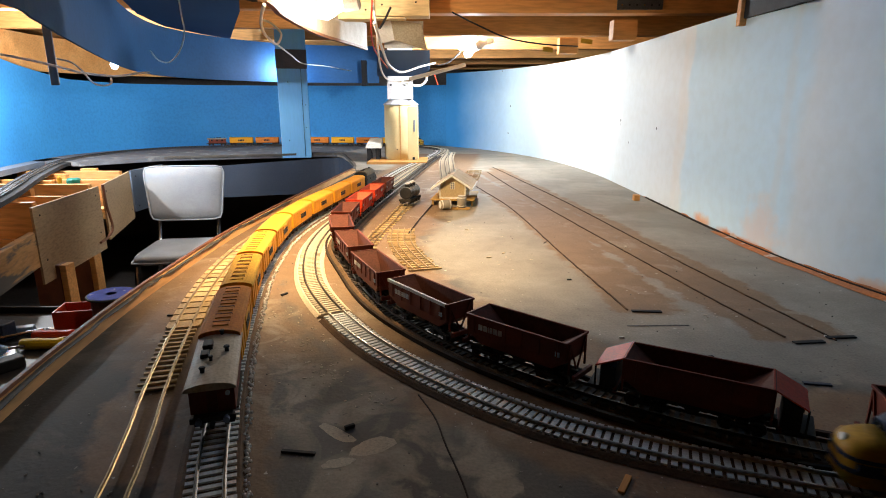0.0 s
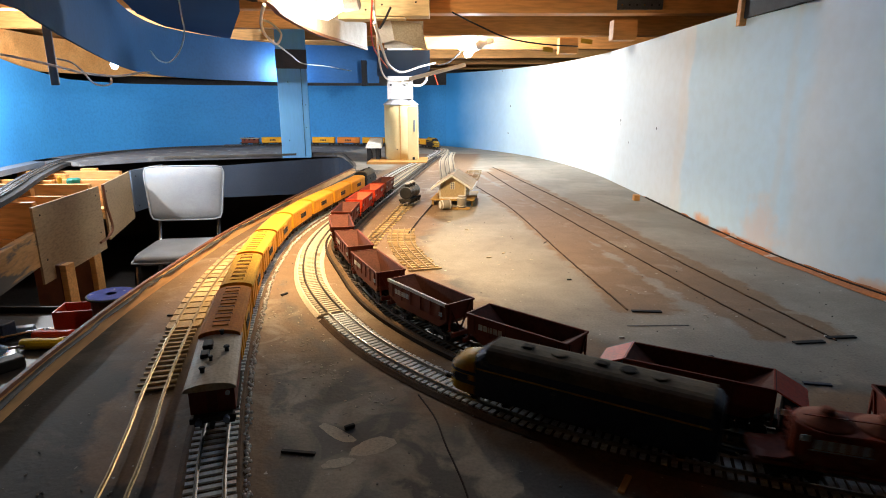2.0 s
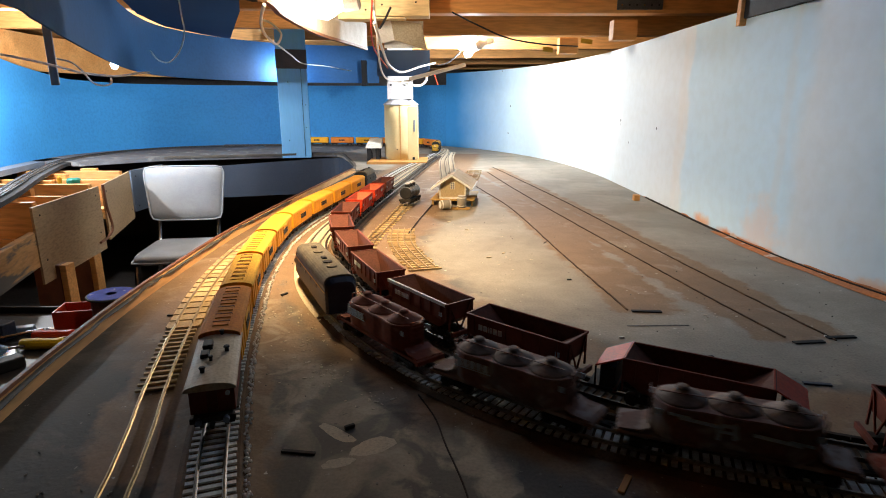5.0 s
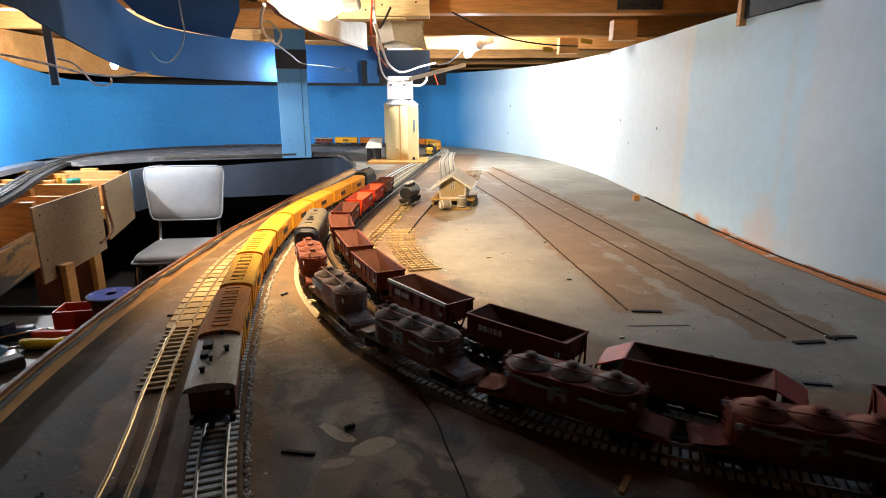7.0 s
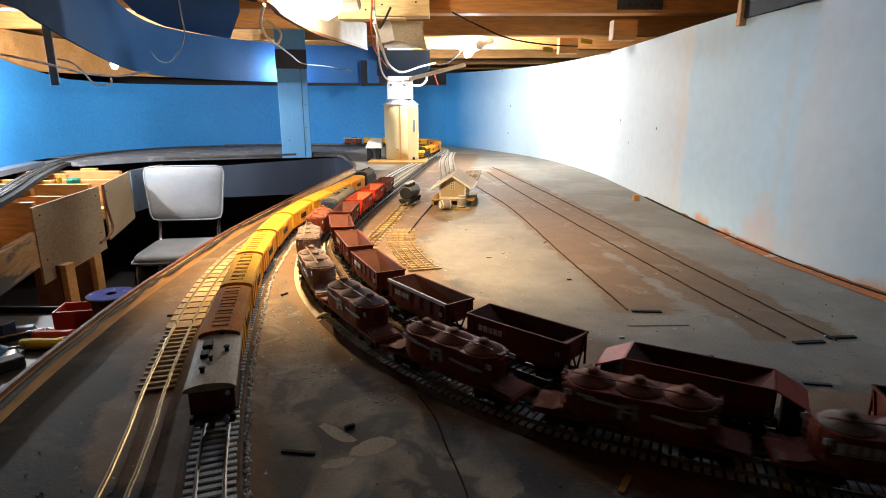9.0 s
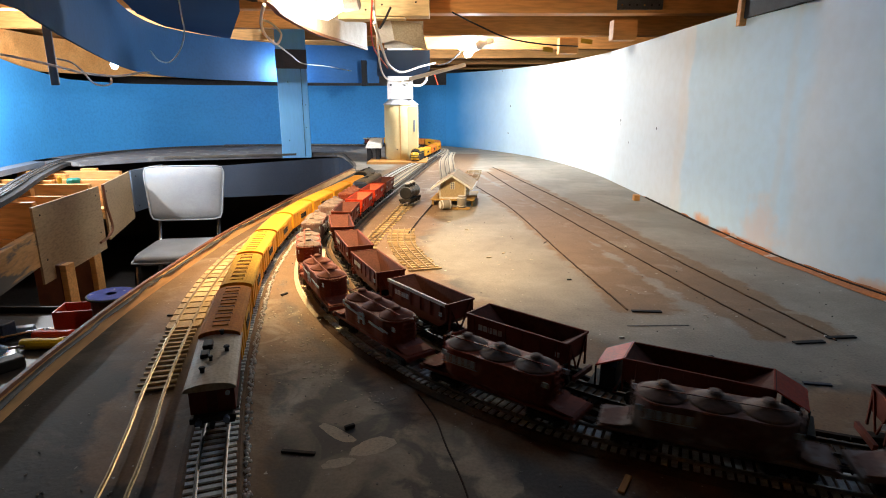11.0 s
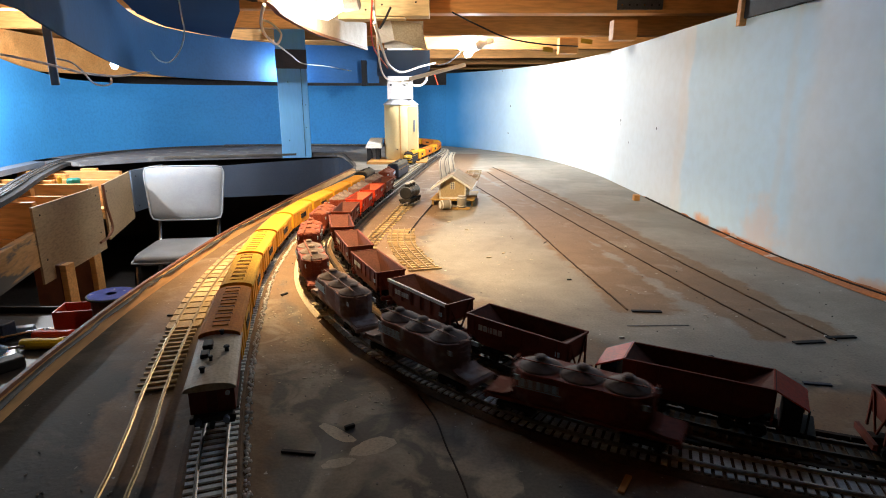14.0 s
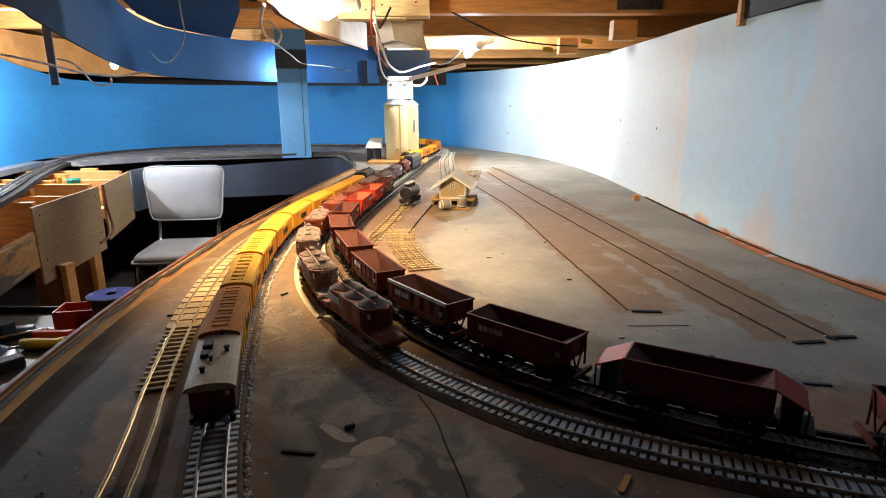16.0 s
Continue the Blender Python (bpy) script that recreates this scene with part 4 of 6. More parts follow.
# ---- hoppers standing on the siding ----
h_dark = hopper_wagon("dark red-oxide open ore hopper standing on the siding", RED_OXIDE, DARK_INSIDE)
h_red = hopper_wagon("bright red open ore hopper standing on the siding", BRIGHT_RED, mat("orange_red_inside", (0.55, 0.13, 0.06), (0.45, 0.10, 0.05), 0.7, scale=40))
h_long = canopy_hopper("dark red hopper with bright red sloping end canopies", RED_OXIDE, DARK_INSIDE)
h_dark.matrix_basis = rest_on(LINE_HOPPER, 1.036, 0.112)
for k in range(1, 5):
    other = copy_thing(h_dark, rest_on(LINE_HOPPER, 1.036 + 0.1245 * k, 0.112))
    if k == 1:
        # white strip laid on the top rail in place of its bright highlight
        part("rail_highlight", box(-0.0495, 0.0495, 0.0157, 0.0180, 0.0385, 0.0416), WHITE, other, "white strip standing for the highlight on the top rail")
h_red.matrix_basis = rest_on(LINE_HOPPER, 1.036 + 0.1245 * 6, 0.112)
for k in (5, 7, 8):
    copy_thing(h_red if k == 7 else h_dark, rest_on(LINE_HOPPER, 1.036 + 0.1245 * k, 0.112))
h_long.matrix_basis = rest_on(LINE_HOPPER, 0.897, 0.138)
copy_thing(h_dark, rest_on(LINE_HOPPER, 0.738, 0.112))

# ---- the yellow train standing at the table's edge ----
g = guard_van("dark red guard van with cream roof behind the yellow vans")
g.matrix_basis = rest_on(LINE_VAN, 0.284, 0.096)
v_brown = louvre_van("goods van with brown-orange panelled roof coupled behind the yellow vans", ORANGE, 6)
v_brown.matrix_basis = rest_on(LINE_VAN, 0.383, 0.124)
v_ribbed = louvre_van("ochre goods van with a row of raised roof panels", mat("ochre_roof", (0.55, 0.31, 0.025), (0.48, 0.26, 0.02), 0.85, scale=40), 7)
v_ribbed.matrix_basis = rest_on(LINE_VAN, 0.383 + 0.131, 0.124)
v_plain = louvre_van("bright yellow goods van with smooth roof and black lettering", YELLOW, 0)
v_part = louvre_van("yellow-orange goods van with a few roof panels", YELLOW, 5)
v_part.matrix_basis = rest_on(LINE_VAN, 0.383 + 0.131 * 2, 0.124)
v_plain.matrix_basis = rest_on(LINE_VAN, 0.383 + 0.131 * 3, 0.124)
for k in range(4, 8):
    copy_thing(v_plain, rest_on(LINE_VAN, 0.383 + 0.131 * k, 0.124))
black_loco = diesel("black locomotive standing at the head of the yellow train", BLACK, LOCO_ROOF, BLACK, 0.12)
black_loco.matrix_basis = rest_on(LINE_VAN, 0.383 + 0.131 * 7 + 0.132, 0.12)

# ---- the far train, on its way round the loop ----
far_train = []
f_loco = diesel("small black and yellow locomotive of the far train", BLACK, LOCO_YELLOW, LOCO_YELLOW, 0.115)
far_train.append((f_loco, 0.058, 0.115))
YELLOW_FAR = louvre_van("yellow goods van of the train on the far loop", YELLOW, 0, "vans of the far train")
VAN_ORANGE = mat("orange_van_paint", (0.70, 0.20, 0.025), (0.62, 0.17, 0.02), 0.6, scale=40)
ORANGE_FAR = louvre_van("orange goods van of the train on the far loop", VAN_ORANGE, 0, "vans of the far train", VAN_ORANGE)
far_train.append((YELLOW_FAR, 0.186, 0.124))
far_train.append((ORANGE_FAR, 0.186 + 0.1375, 0.124))
for k in range(2, 7):
    far_train.append((copy_thing(YELLOW_FAR if k % 2 == 0 else ORANGE_FAR, Matrix.Identity(4)), 0.186 + 0.1375 * k, 0.124))
far_tail = guard_van("dark red tail van of the train on the far loop")
far_train.append((far_tail, 0.186 + 0.1375 * 7 - 0.012, 0.096))


# ---- stains, old track beds and litter on the board ----
def ribbon(name, line, half, z, material, label, ragged=0.35, seed=0, category="stain"):
    """A thin uneven-edged layer along a line."""
    rng = random.Random(seed)
    bm = bmesh.new()
    rows = []
    wl, wr = half, half
    for i, p in enumerate(line):
        n, _ = side(line, i)
        u = noise.noise((p.x * 14 + seed, p.y * 14, seed)) * ragged
        v = noise.noise((p.x * 14 - seed, p.y * 14, seed + 5.0)) * ragged
        f = min(1.0, 0.35 + i / 6, 0.35 + (len(line) - 1 - i) / 6)
        l, r = half * (1 + u) * f, half * (1 + v) * f
        rows.append([bm.verts.new((p.x + n.x * a, p.y + n.y * a, z + h)) for a, h in ((l, 0), (l * 0.96, 0.0005), (-r * 0.96, 0.0005), (-r, 0))])
    for a, b in zip(rows, rows[1:]):
        for k in range(3):
            bm.faces.new((a[k], a[k + 1], b[k + 1], b[k]))
    ob = link_mesh(name, bm, material)
    return tagged(ob, label, category, kind="structure")


def shifted(line, off):
    return [p + side(line, i)[0] * off for i, p in enumerate(line)]


def patch(name, x, y, rx, ry, turn, z, material, label, seed, category="stain"):
    """A thin irregular blot."""
    bm = bmesh.new()
    ring = []
    for k in range(40):
        a = 2 * math.pi * k / 40
        f = 1 + 0.22 * noise.noise((math.cos(a) * 1.6 + seed, math.sin(a) * 1.6, seed)) + 0.08 * noise.noise((math.cos(a) * 5 + seed, math.sin(a) * 5, seed))
        v = Matrix.Rotation(radians(turn), 3, "Z") @ Vector((rx * f * math.cos(a), ry * f * math.sin(a), 0))
        ring.append(bm.verts.new((x + v.x, y + v.y, z)))
    bm.faces.new(ring)
    return tagged(link_mesh(name, bm, material), label, category, kind="structure")


PALE_DUST = mat("pale_plaster_dust", (0.62, 0.54, 0.42), (0.55, 0.47, 0.36), 0.9, scale=40, fine=500, bump=0.4)
DARK_GROOVE = mat("dark_groove", (0.030, 0.022, 0.018), (0.05, 0.035, 0.028), 0.9, scale=60)
ORANGE_STAIN = mat("orange_undercoat", (0.62, 0.22, 0.07), (0.50, 0.20, 0.09), 0.8, scale=30, bump=0.3, spots=(0.6, 0.5, 0.42), spot_amount=0.58, spot_scale=40)
GROOVE_BROWN = mat("crumbling_cork_edge", (0.035, 0.022, 0.015), (0.075, 0.045, 0.026), 0.95, scale=90, fine=700, bump=0.6, spots=(0.13, 0.075, 0.04), spot_amount=0.58, spot_scale=60)


def worn(line, seed):
    """The same line, wandering by half a millimetre."""
    fine = glide([tuple(p) for p in line], 0.005)
    return [p + side(fine, i)[0] * 0.0009 * noise.noise((p.y * 60, seed * 7.0, 1.3)) for i, p in enumerate(fine)]


G1 = glide([(0.392, 0.522), (0.352, 0.814), (0.292, 1.335), (0.221, 1.828), (0.18, 2.1)], 0.02)
G2 = glide([(0.345, 0.53), (0.313, 0.717), (0.252, 1.132), (0.192, 1.577), (0.15, 1.95)], 0.02)
G3 = glide([(0.211, 0.607), (0.188, 0.839), (0.153, 1.246), (0.102, 1.545), (0.06, 1.8), (0.03, 2.1)], 0.02)
for k, gl in enumerate((G1, G2, G3)):
    tagged(link_mesh("siding_groove", sweep(worn(gl, k), [(-0.0010, 0), (-0.0008, 0.0012), (0.0008, 0.0012), (0.0010, 0)], z=0.0003), GROOVE_BROWN), "dark cork edge left along a lifted siding", "track remnant", kind="structure")
for k, (lo, hi, off, half) in enumerate(((0.18, 0.36, -0.0072, 0.0022), (0.33, 0.55, -0.0066, 0.0028), (0.52, 0.66, -0.0058, 0.0034), (0.64, 0.71, -0.0040, 0.0030), (0.70, 0.92, -0.0062, 0.0030), (0.90, 1.05, -0.0052, 0.0030), (1.02, 1.30, -0.0064, 0.0028))):
    lip = [p for p in glide([tuple(q) for q in LINE_LIP], 0.006) if lo < p.y < hi]
    ribbon("paint_smear", shifted(lip, off), half, 0.0106 + 0.0001 * (k % 2), OLD_GREY, "old grey paint smeared along the edging strip", 0.9, 41 + k)
# edge strip of the bed beside the siding and under the curve
tagged(link_mesh("bed_edge", sweep(shifted([p for p in LINE_HOPPER if p.y < 1.0], 0.0235)[::2], [(-0.0016, 0), (-0.0016, 0.0045), (0.0016, 0.0045), (0.0016, 0)], z=0.0004), DARK_GROOVE), "black cork edge strip of the siding bed", "track bed", kind="structure")
tagged(link_mesh("bed_edge", sweep(shifted([p for p in LINE_HOPPER if p.y < 0.85], -0.0235)[::2], [(-0.0016, 0), (-0.0016, 0.0045), (0.0016, 0.0045), (0.0016, 0)], z=0.0004), DARK_GROOVE), "black cork edge strip of the siding bed", "track bed", kind="structure")
white_edge = [p for p in LINE_VAN if 0.24 < p.y < 1.45]
rng = random.Random(5)
bm = bmesh.new()
for i in range(0, len(white_edge), 1):
    n, _ = side(white_edge, i)
    for _ in range(3):
        q = white_edge[i] - n * (0.0205 + rng.uniform(-0.0015, 0.0022)) + Vector((0, rng.uniform(-0.003, 0.003)))
        r = rng.uniform(0.0006, 0.0019)
        bmesh.ops.create_icosphere(bm, subdivisions=1, radius=r, matrix=Matrix.Translation((q.x, q.y, 0.0015 + r * 0.4)))
tagged(link_mesh("ballast_crumbs", bm, WHITE), "white plaster crumbs along the track bed edge", "ballast", kind="stuff")
for k, (x, y, rx, ry, a) in enumerate(((-0.048, 0.344, 0.017, 0.0085, 30), (-0.076, 0.360, 0.019, 0.005, -40), (-0.069, 0.325, 0.011, 0.005, 15))):
    patch("dust_patch", x, y, rx, ry, a, 0.00008 + 0.00004 * k, PALE_DUST, "pale petal-shaped plaster smear on the board", 2.3 * k + 1)
tagged(link_mesh("board_crack", tube(bend([(-0.020, 0.415, 0), (-0.006, 0.38, 0), (0.002, 0.345, 0), (0.014, 0.297, 0), (0.02, 0.25, 0)]), 0.0007, 6), DARK_GROOVE), "dark joint line in the board", "joint", kind="structure")


def litter(name, x, y, sx, sy, sz, turn, material, label):
    ob = link_mesh(name, box(-sx / 2, sx / 2, -sy / 2, sy / 2, 0, sz, min(sx, sy, sz) * 0.25), material)
    ob.matrix_basis = pose(x, y, 0.0001, 0, 0, turn)
    return tagged(ob, label, "debris", "scraps on the board")


litter("black_strip", -0.098, 0.336, 0.024, 0.0030, 0.0016, -8, BLACK, "short black plastic strip lying on the board")
litter("black_wedge", -0.068, 0.366, 0.008, 0.0030, 0.003, 35, BLACK, "small black wedge lying on the board")
litter("wood_splint", 0.113, 0.303, 0.019, 0.0042, 0.0016, 58, PINE, "yellow wooden splint lying by the track")
litter("black_scrap", -0.196, 0.662, 0.010, 0.0035, 0.002, 60, BLACK, "black scrap by the dusty curve")
litter("black_scrap", 0.169, 0.722, 0.006, 0.003, 0.0015, 0, BLACK, "tiny black scrap on the pale board")
litter("buffer_stop", 0.231, 0.603, 0.033, 0.0055, 0.0016, -4, BLACK, "black rubber strip across the end of a siding")
litter("buffer_stop", 0.362, 0.518, 0.032, 0.0060, 0.0016, 6, BLACK, "black rubber strip across the end of a siding")
litter("buffer_stop", 0.402, 0.530, 0.030, 0.0055, 0.0016, 4, BLACK, "black rubber strip across the end of a siding")
litter("grey_strip", 0.229, 0.562, 0.066, 0.0022, 0.0005, 1, mat("grey_strip", (0.16, 0.16, 0.16), None, 0.7), "thin grey strip lying on the board")
litter("white_chip", 0.180, 0.529, 0.0055, 0.002, 0.0016, 0, WHITE, "small white chip on the board")
litter("white_chip", 0.388, 0.533, 0.0022, 0.002, 0.0016, 0, WHITE, "tiny white chip at the siding end")
litter("black_scrap", 0.250, 0.485, 0.005, 0.003, 0.0015, 10, BLACK, "tiny black scrap on the board")
litter("blue_scrap", 0.315, 0.432, 0.022, 0.0040, 0.0016, -10, LOCO_BLUE, "dark blue scrap behind the red hopper")
litter("black_scrap", -0.35 + 0.05, 0.59, 0.013, 0.0025, 0.0018, 0, BLACK, "short black clip beside the bare track")
litter("black_scrap", -0.315, 0.72, 0.012, 0.004, 0.003, 15, BLACK, "black clip against the edging strip")
litter("wood_splint", 0.173, 0.93, 0.012, 0.0016, 0.0012, 60, DARK_GROOVE, "dark splinter beside the old siding")
rng = random.Random(9)
bm = bmesh.new()
for _ in range(420):
    x, y = rng.uniform(-0.28, 0.5), 0.28 + rng.random() ** 1.6 * 1.7
    r = rng.uniform(0.0003, 0.0011)
    bmesh.ops.create_icosphere(bm, subdivisions=1, radius=r, matrix=Matrix.Translation((x, y, r * 0.5)) @ Matrix.Diagonal((1, rng.uniform(0.6, 1.8), 0.7, 1)))
tagged(link_mesh("grit", bm, mat("grit_mix", (0.05, 0.045, 0.04), (0.5, 0.47, 0.42), 0.9, scale=30)), "loose grit scattered over the board", "grit", kind="stuff")


# ---- lifted track lying loose ----
def loose_track(name, line, label, sleepers, spacing, rail_list, z=0.0003, length=0.030, material=None):
    t = thing(name, label, "track")
    rng = random.Random(len(line))
    run = spacing
    for a in range(1, len(line)):
        run += (line[a] - line[a - 1]).length
        if run >= spacing:
            run = 0
            n, d = side(line, a)
            w = length * rng.uniform(0.9, 1.1)
            s = part("sleeper", box(-0.0018, 0.0018, -w / 2, w / 2, 0, 0.002), material or WOOD_SLEEPER, t)
            s.matrix_basis = Matrix.Translation((line[a].x, line[a].y, z)) @ Matrix.Rotation(math.atan2(d.y, d.x) + rng.uniform(-0.22, 0.22), 4, "Z")
    for o in rail_list:
        part("rail", sweep(shifted(line, o), [(-0.0006, 0), (-0.0006, 0.0024), (0.0006, 0.0024), (0.0006, 0)], z=z + 0.002), RAIL_PALE, t)
    return t


loose_track("lifted_track", glide([(-0.128, 0.87), (-0.118, 0.98), (-0.100, 1.15), (-0.085, 1.30)], 0.004), "lifted track panel with pale dusty sleepers", True, 0.017, (-0.008, 0.008))
loose_track("loose_points", glide([(-0.076, 1.03), (-0.070, 0.93), (-0.052, 0.85), (-0.024, 0.765)], 0.004), "loose points section with pale wooden sleepers", True, 0.011, (-0.018, -0.007, 0.004, 0.016), length=0.046)
loose_track("old_rail", glide([(-0.123, 0.885), (-0.10, 0.99)], 0.004), "dark strip of old rail", True, 9, (0.012,))
tagged(link_mesh("old_rail", tube([(-0.062, 0.99, 0.002), (-0.050, 1.10, 0.002), (-0.020, 1.33, 0.002)], 0.0014), DARK_GROOVE), "dark strip of cork beside the lifted track", "track remnant")
loose_track("far_points", glide([(0.06, 1.62), (0.09, 1.78), (0.11, 1.98)], 0.004), "tangle of lifted rails and sleepers behind the shed", True, 0.03, (-0.02, 0.0, 0.018), length=0.05)
for k, pts in enumerate((((0.005, 1.75), (0.0, 2.0), (0.0, 2.3), (0.02, 2.6)), ((0.03, 1.9), (0.03, 2.15), (0.03, 2.4), (0.045, 2.7)))):
    track("yard_track", glide(pts, 0.01), "grey yard track leading to the loop", None, DUSTY_SLEEPER, spacing=0.016, keep=60)

# ---- black tank wagon with pale domes, on its lifted track ----
TANK_BLACK = mat("glossy_black_tank_paint", (0.022, 0.022, 0.024), (0.032, 0.032, 0.034), 0.35, scale=60, bump=0.05)
tank = thing("tank_wagon", "short black tank wagon with three pale domes", "wagon")
part("underframe", box(-0.034, 0.034, -0.012, 0.012, 0.008, 0.012, 0.0006), BOGIE, tank)
rows = []
for x, f in ((-0.0325, 0.55), (-0.0318, 0.9), (-0.0305, 1.0), (0.0305, 1.0), (0.0318, 0.9), (0.0325, 0.55)):
    rows.append([(x, 0.0145 * f * math.cos(2 * math.pi * k / 20), 0.0255 + 0.0135 * f * math.sin(2 * math.pi * k / 20)) for k in range(20)])
part("tank", loft(rows), TANK_BLACK, tank)
for x in (-0.0295, -0.011, 0.011, 0.0295):
    part("tank_band", lathe([(0.0137, -0.0006), (0.0147, -0.0006), (0.0147, 0.0006), (0.0137, 0.0006)], 24, m=Matrix.Translation((x, 0, 0.0255)) @ pose(0, 0, 0, 0, 90)), GREY_PANEL, tank)
for s in (-1, 1):
    part("end_beam", box(s * 0.034 - 0.001, s * 0.034 + 0.001, -0.0145, 0.0145, 0.007, 0.0125, 0.0004), BOGIE, tank)
for x in (-0.018, 0.0, 0.018):
    d = part("dome", lathe([(0.0066, 0.035), (0.0066, 0.0445), (0.0052, 0.0465), (0.001, 0.047)], 18, m=Matrix.Translation((x, 0, 0))), BLACK, tank)
    part("dome_lid", lathe([(0.0062, 0.0452), (0.0060, 0.0474), (0.001, 0.0486)], 16, m=Matrix.Translation((x, 0, 0))), WHITE, d, "white dome lid")
bogie(tank, -0.02, 0.016)
bogie(tank, 0.02, 0.016)
tank.matrix_basis = pose(-0.076, 1.295, 0.0062, 0, 0, 74)


# ---- goods shed with barrels ----
SHED = mat("beige_weatherboard", (0.56, 0.46, 0.30), (0.50, 0.41, 0.26), 0.7, scale=30, bump=0.2)
ROOF_TIN = mat("beige_shed_roof", (0.52, 0.42, 0.28), (0.44, 0.35, 0.22), 0.65, scale=30, bump=0.2)
DECK = mat("ochre_deck", (0.50, 0.30, 0.09), (0.40, 0.24, 0.07), 0.7, scale=40, bump=0.3)
shed = thing("goods_shed", "beige model goods shed with white barge boards on timber deck", "model building", pose(0.022, 1.29, 0.001, 0, 0, -8))
for k in range(9):
    part("deck_plank", box(-0.050, 0.050, -0.012 + k * 0.0155, 0.0030 + k * 0.0155, 0.012, 0.0145, 0.0004), DECK, shed)
for x in (-0.045, -0.015, 0.015, 0.045):
    for y in (-0.006, 0.05, 0.12):
        part("deck_post", box(x - 0.002, x + 0.002, y - 0.002, y + 0.002, 0, 0.012), DECK, shed)
hw, hh, apex, dep = 0.029, 0.046, 0.068, 0.110
outline = [(-hw, 0.0148), (hw, 0.0148), (hw, hh), (0, apex - 0.002), (-hw, hh)]
part("wall", loft([[(x, y, z) for x, z in outline] for y in (0.0, dep)]), SHED, shed)
for k in range(7):
    z = 0.018 + k * 0.0042
    part("weatherboard", box(-hw - 0.0004, hw + 0.0004, -0.0009, 0.0, z, z + 0.0036, 0.0002), SHED, shed)
for s in (-1, 1):
    e = 0.046
    z_e = apex - (apex - hh) / hw * e * 0.82
    r = loft([[(0, y, apex), (s * e, y, z_e), (s * e, y, z_e + 0.0022), (0, y, apex + 0.0025)] for y in (-0.016, dep + 0.012)])
    part("roof", r, ROOF_TIN, shed)
    part("barge_board", loft([[(0, y, apex - 0.001), (s * (e + 0.0005), y, z_e - 0.0022), (s * (e + 0.0005), y, z_e + 0.0026), (0, y, apex + 0.0032)] for y in (-0.0176, -0.0160)]), WHITE, shed, "white barge board")
    part("gutter", box(min(s * e, s * (e + 0.0022)), max(s * e, s * (e + 0.0022)), -0.016, dep + 0.012, z_e - 0.0018, z_e + 0.0018), WHITE, shed)
    part("eaves_bracket", loft([[(s * hw, y, 0.034), (s * hw, y, 0.0355), (s * 0.0425, y, 0.0455), (s * 0.0425, y, 0.0440)] for y in (-0.0010, 0.0006)]), WHITE, shed)
    part("corner_board", box(s * hw - 0.0014, s * hw + 0.0014, -0.0014, 0.0005, 0.0148, 0.045), WHITE, shed)
win = part("window", box(-0.0055, 0.0055, -0.0018, -0.0004, 0.037, 0.0535, 0.0003), WHITE, shed, "white framed window")
for x in (-0.0025, 0.0025):
    for z in (0.0400, 0.0450, 0.0500):
        part("pane", box(x - 0.0018, x + 0.0018, -0.0022, -0.0016, z - 0.0019, z + 0.0019), GREY_PANEL, win)
part("base_board", box(-hw - 0.001, hw + 0.001, -0.0016, 0, 0.0146, 0.0185), WHITE, shed)
BARREL = mat("grey_brown_barrel", (0.30, 0.27, 0.22), (0.24, 0.21, 0.17), 0.6, scale=50, bump=0.2)


def barrel(m, label):
    t = thing("barrel", label, "barrel", m, "barrels by the shed")
    part("cask", lathe([(0.0085, 0), (0.0102, 0.006), (0.0108, 0.013), (0.0102, 0.020), (0.0085, 0.026)], 22), BARREL, t, smooth=True)
    for z, r in ((0.004, 0.0101), (0.022, 0.0101)):
        part("hoop", lathe([(r, z - 0.0008), (r + 0.0003, z), (r, z + 0.0008)], 22), WHITE, t)
    part("lid", lathe([(0.0083, 0.0258), (0.0083, 0.0264), (0.002, 0.0266)], 22), WHITE, t)
    return t


barrel(pose(0.042, 1.247, 0.0035, 0, 0, 0), "grey-brown barrel standing on a pallet")
barrel(pose(0.018, 1.236, 0.0125, 0, -90, 20) @ pose(0, 0, 0, 0, 0, 0), "grey barrel lying on its side before the shed")
pal = thing("pallet", "thin timber pallet under the barrels", "pallet", pose(0.032, 1.240, 0.0010, 0, 0, -6))
for k in range(5):
    part("slat", box(-0.028, 0.028, -0.012 + k * 0.005, -0.0085 + k * 0.005, 0.001, 0.0024), DECK, pal)
for x in (-0.022, 0.0, 0.022):
    part("bearer", box(x - 0.002, x + 0.002, -0.012, 0.0115, 0, 0.001), DECK, pal)

# ---- silo round the house post ----
SILO = mat("cream_card_silo", (0.60, 0.49, 0.26), (0.55, 0.45, 0.235), 0.65, scale=9, fine=200, bump=0.05, grain=0.15)
silo = thing("grain_silo", "cream card grain silo with grey conical roof wrapped round a post", "model building", pose(-0.167, 2.31, 0.0))
part("base_plate", box(-0.125, 0.105, -0.125, 0.075, 0.0, 0.010, 0.001), mat("orange_ply", (0.62, 0.32, 0.10), (0.52, 0.26, 0.08), 0.6, scale=15), silo, "orange plywood base plate")
rows = [(0.066, 0.010), (0.0665, 0.06), (0.0665, 0.16), (0.066, 0.222)]
part("drum", lathe(rows, 32), SILO, silo, smooth=True)
part("roof", lathe([(0.070, 0.221), (0.070, 0.224), (0.046, 0.243), (0.044, 0.243)], 12), mat("grey_card_roof", (0.46, 0.47, 0.50), (0.40, 0.41, 0.44), 0.6, scale=15), silo, "faceted grey card roof")
part("annex", box(0.030, 0.068, -0.060, 0.02, 0.010, 0.215, 0.001), SILO, silo, "flat-fronted annex with slit window")
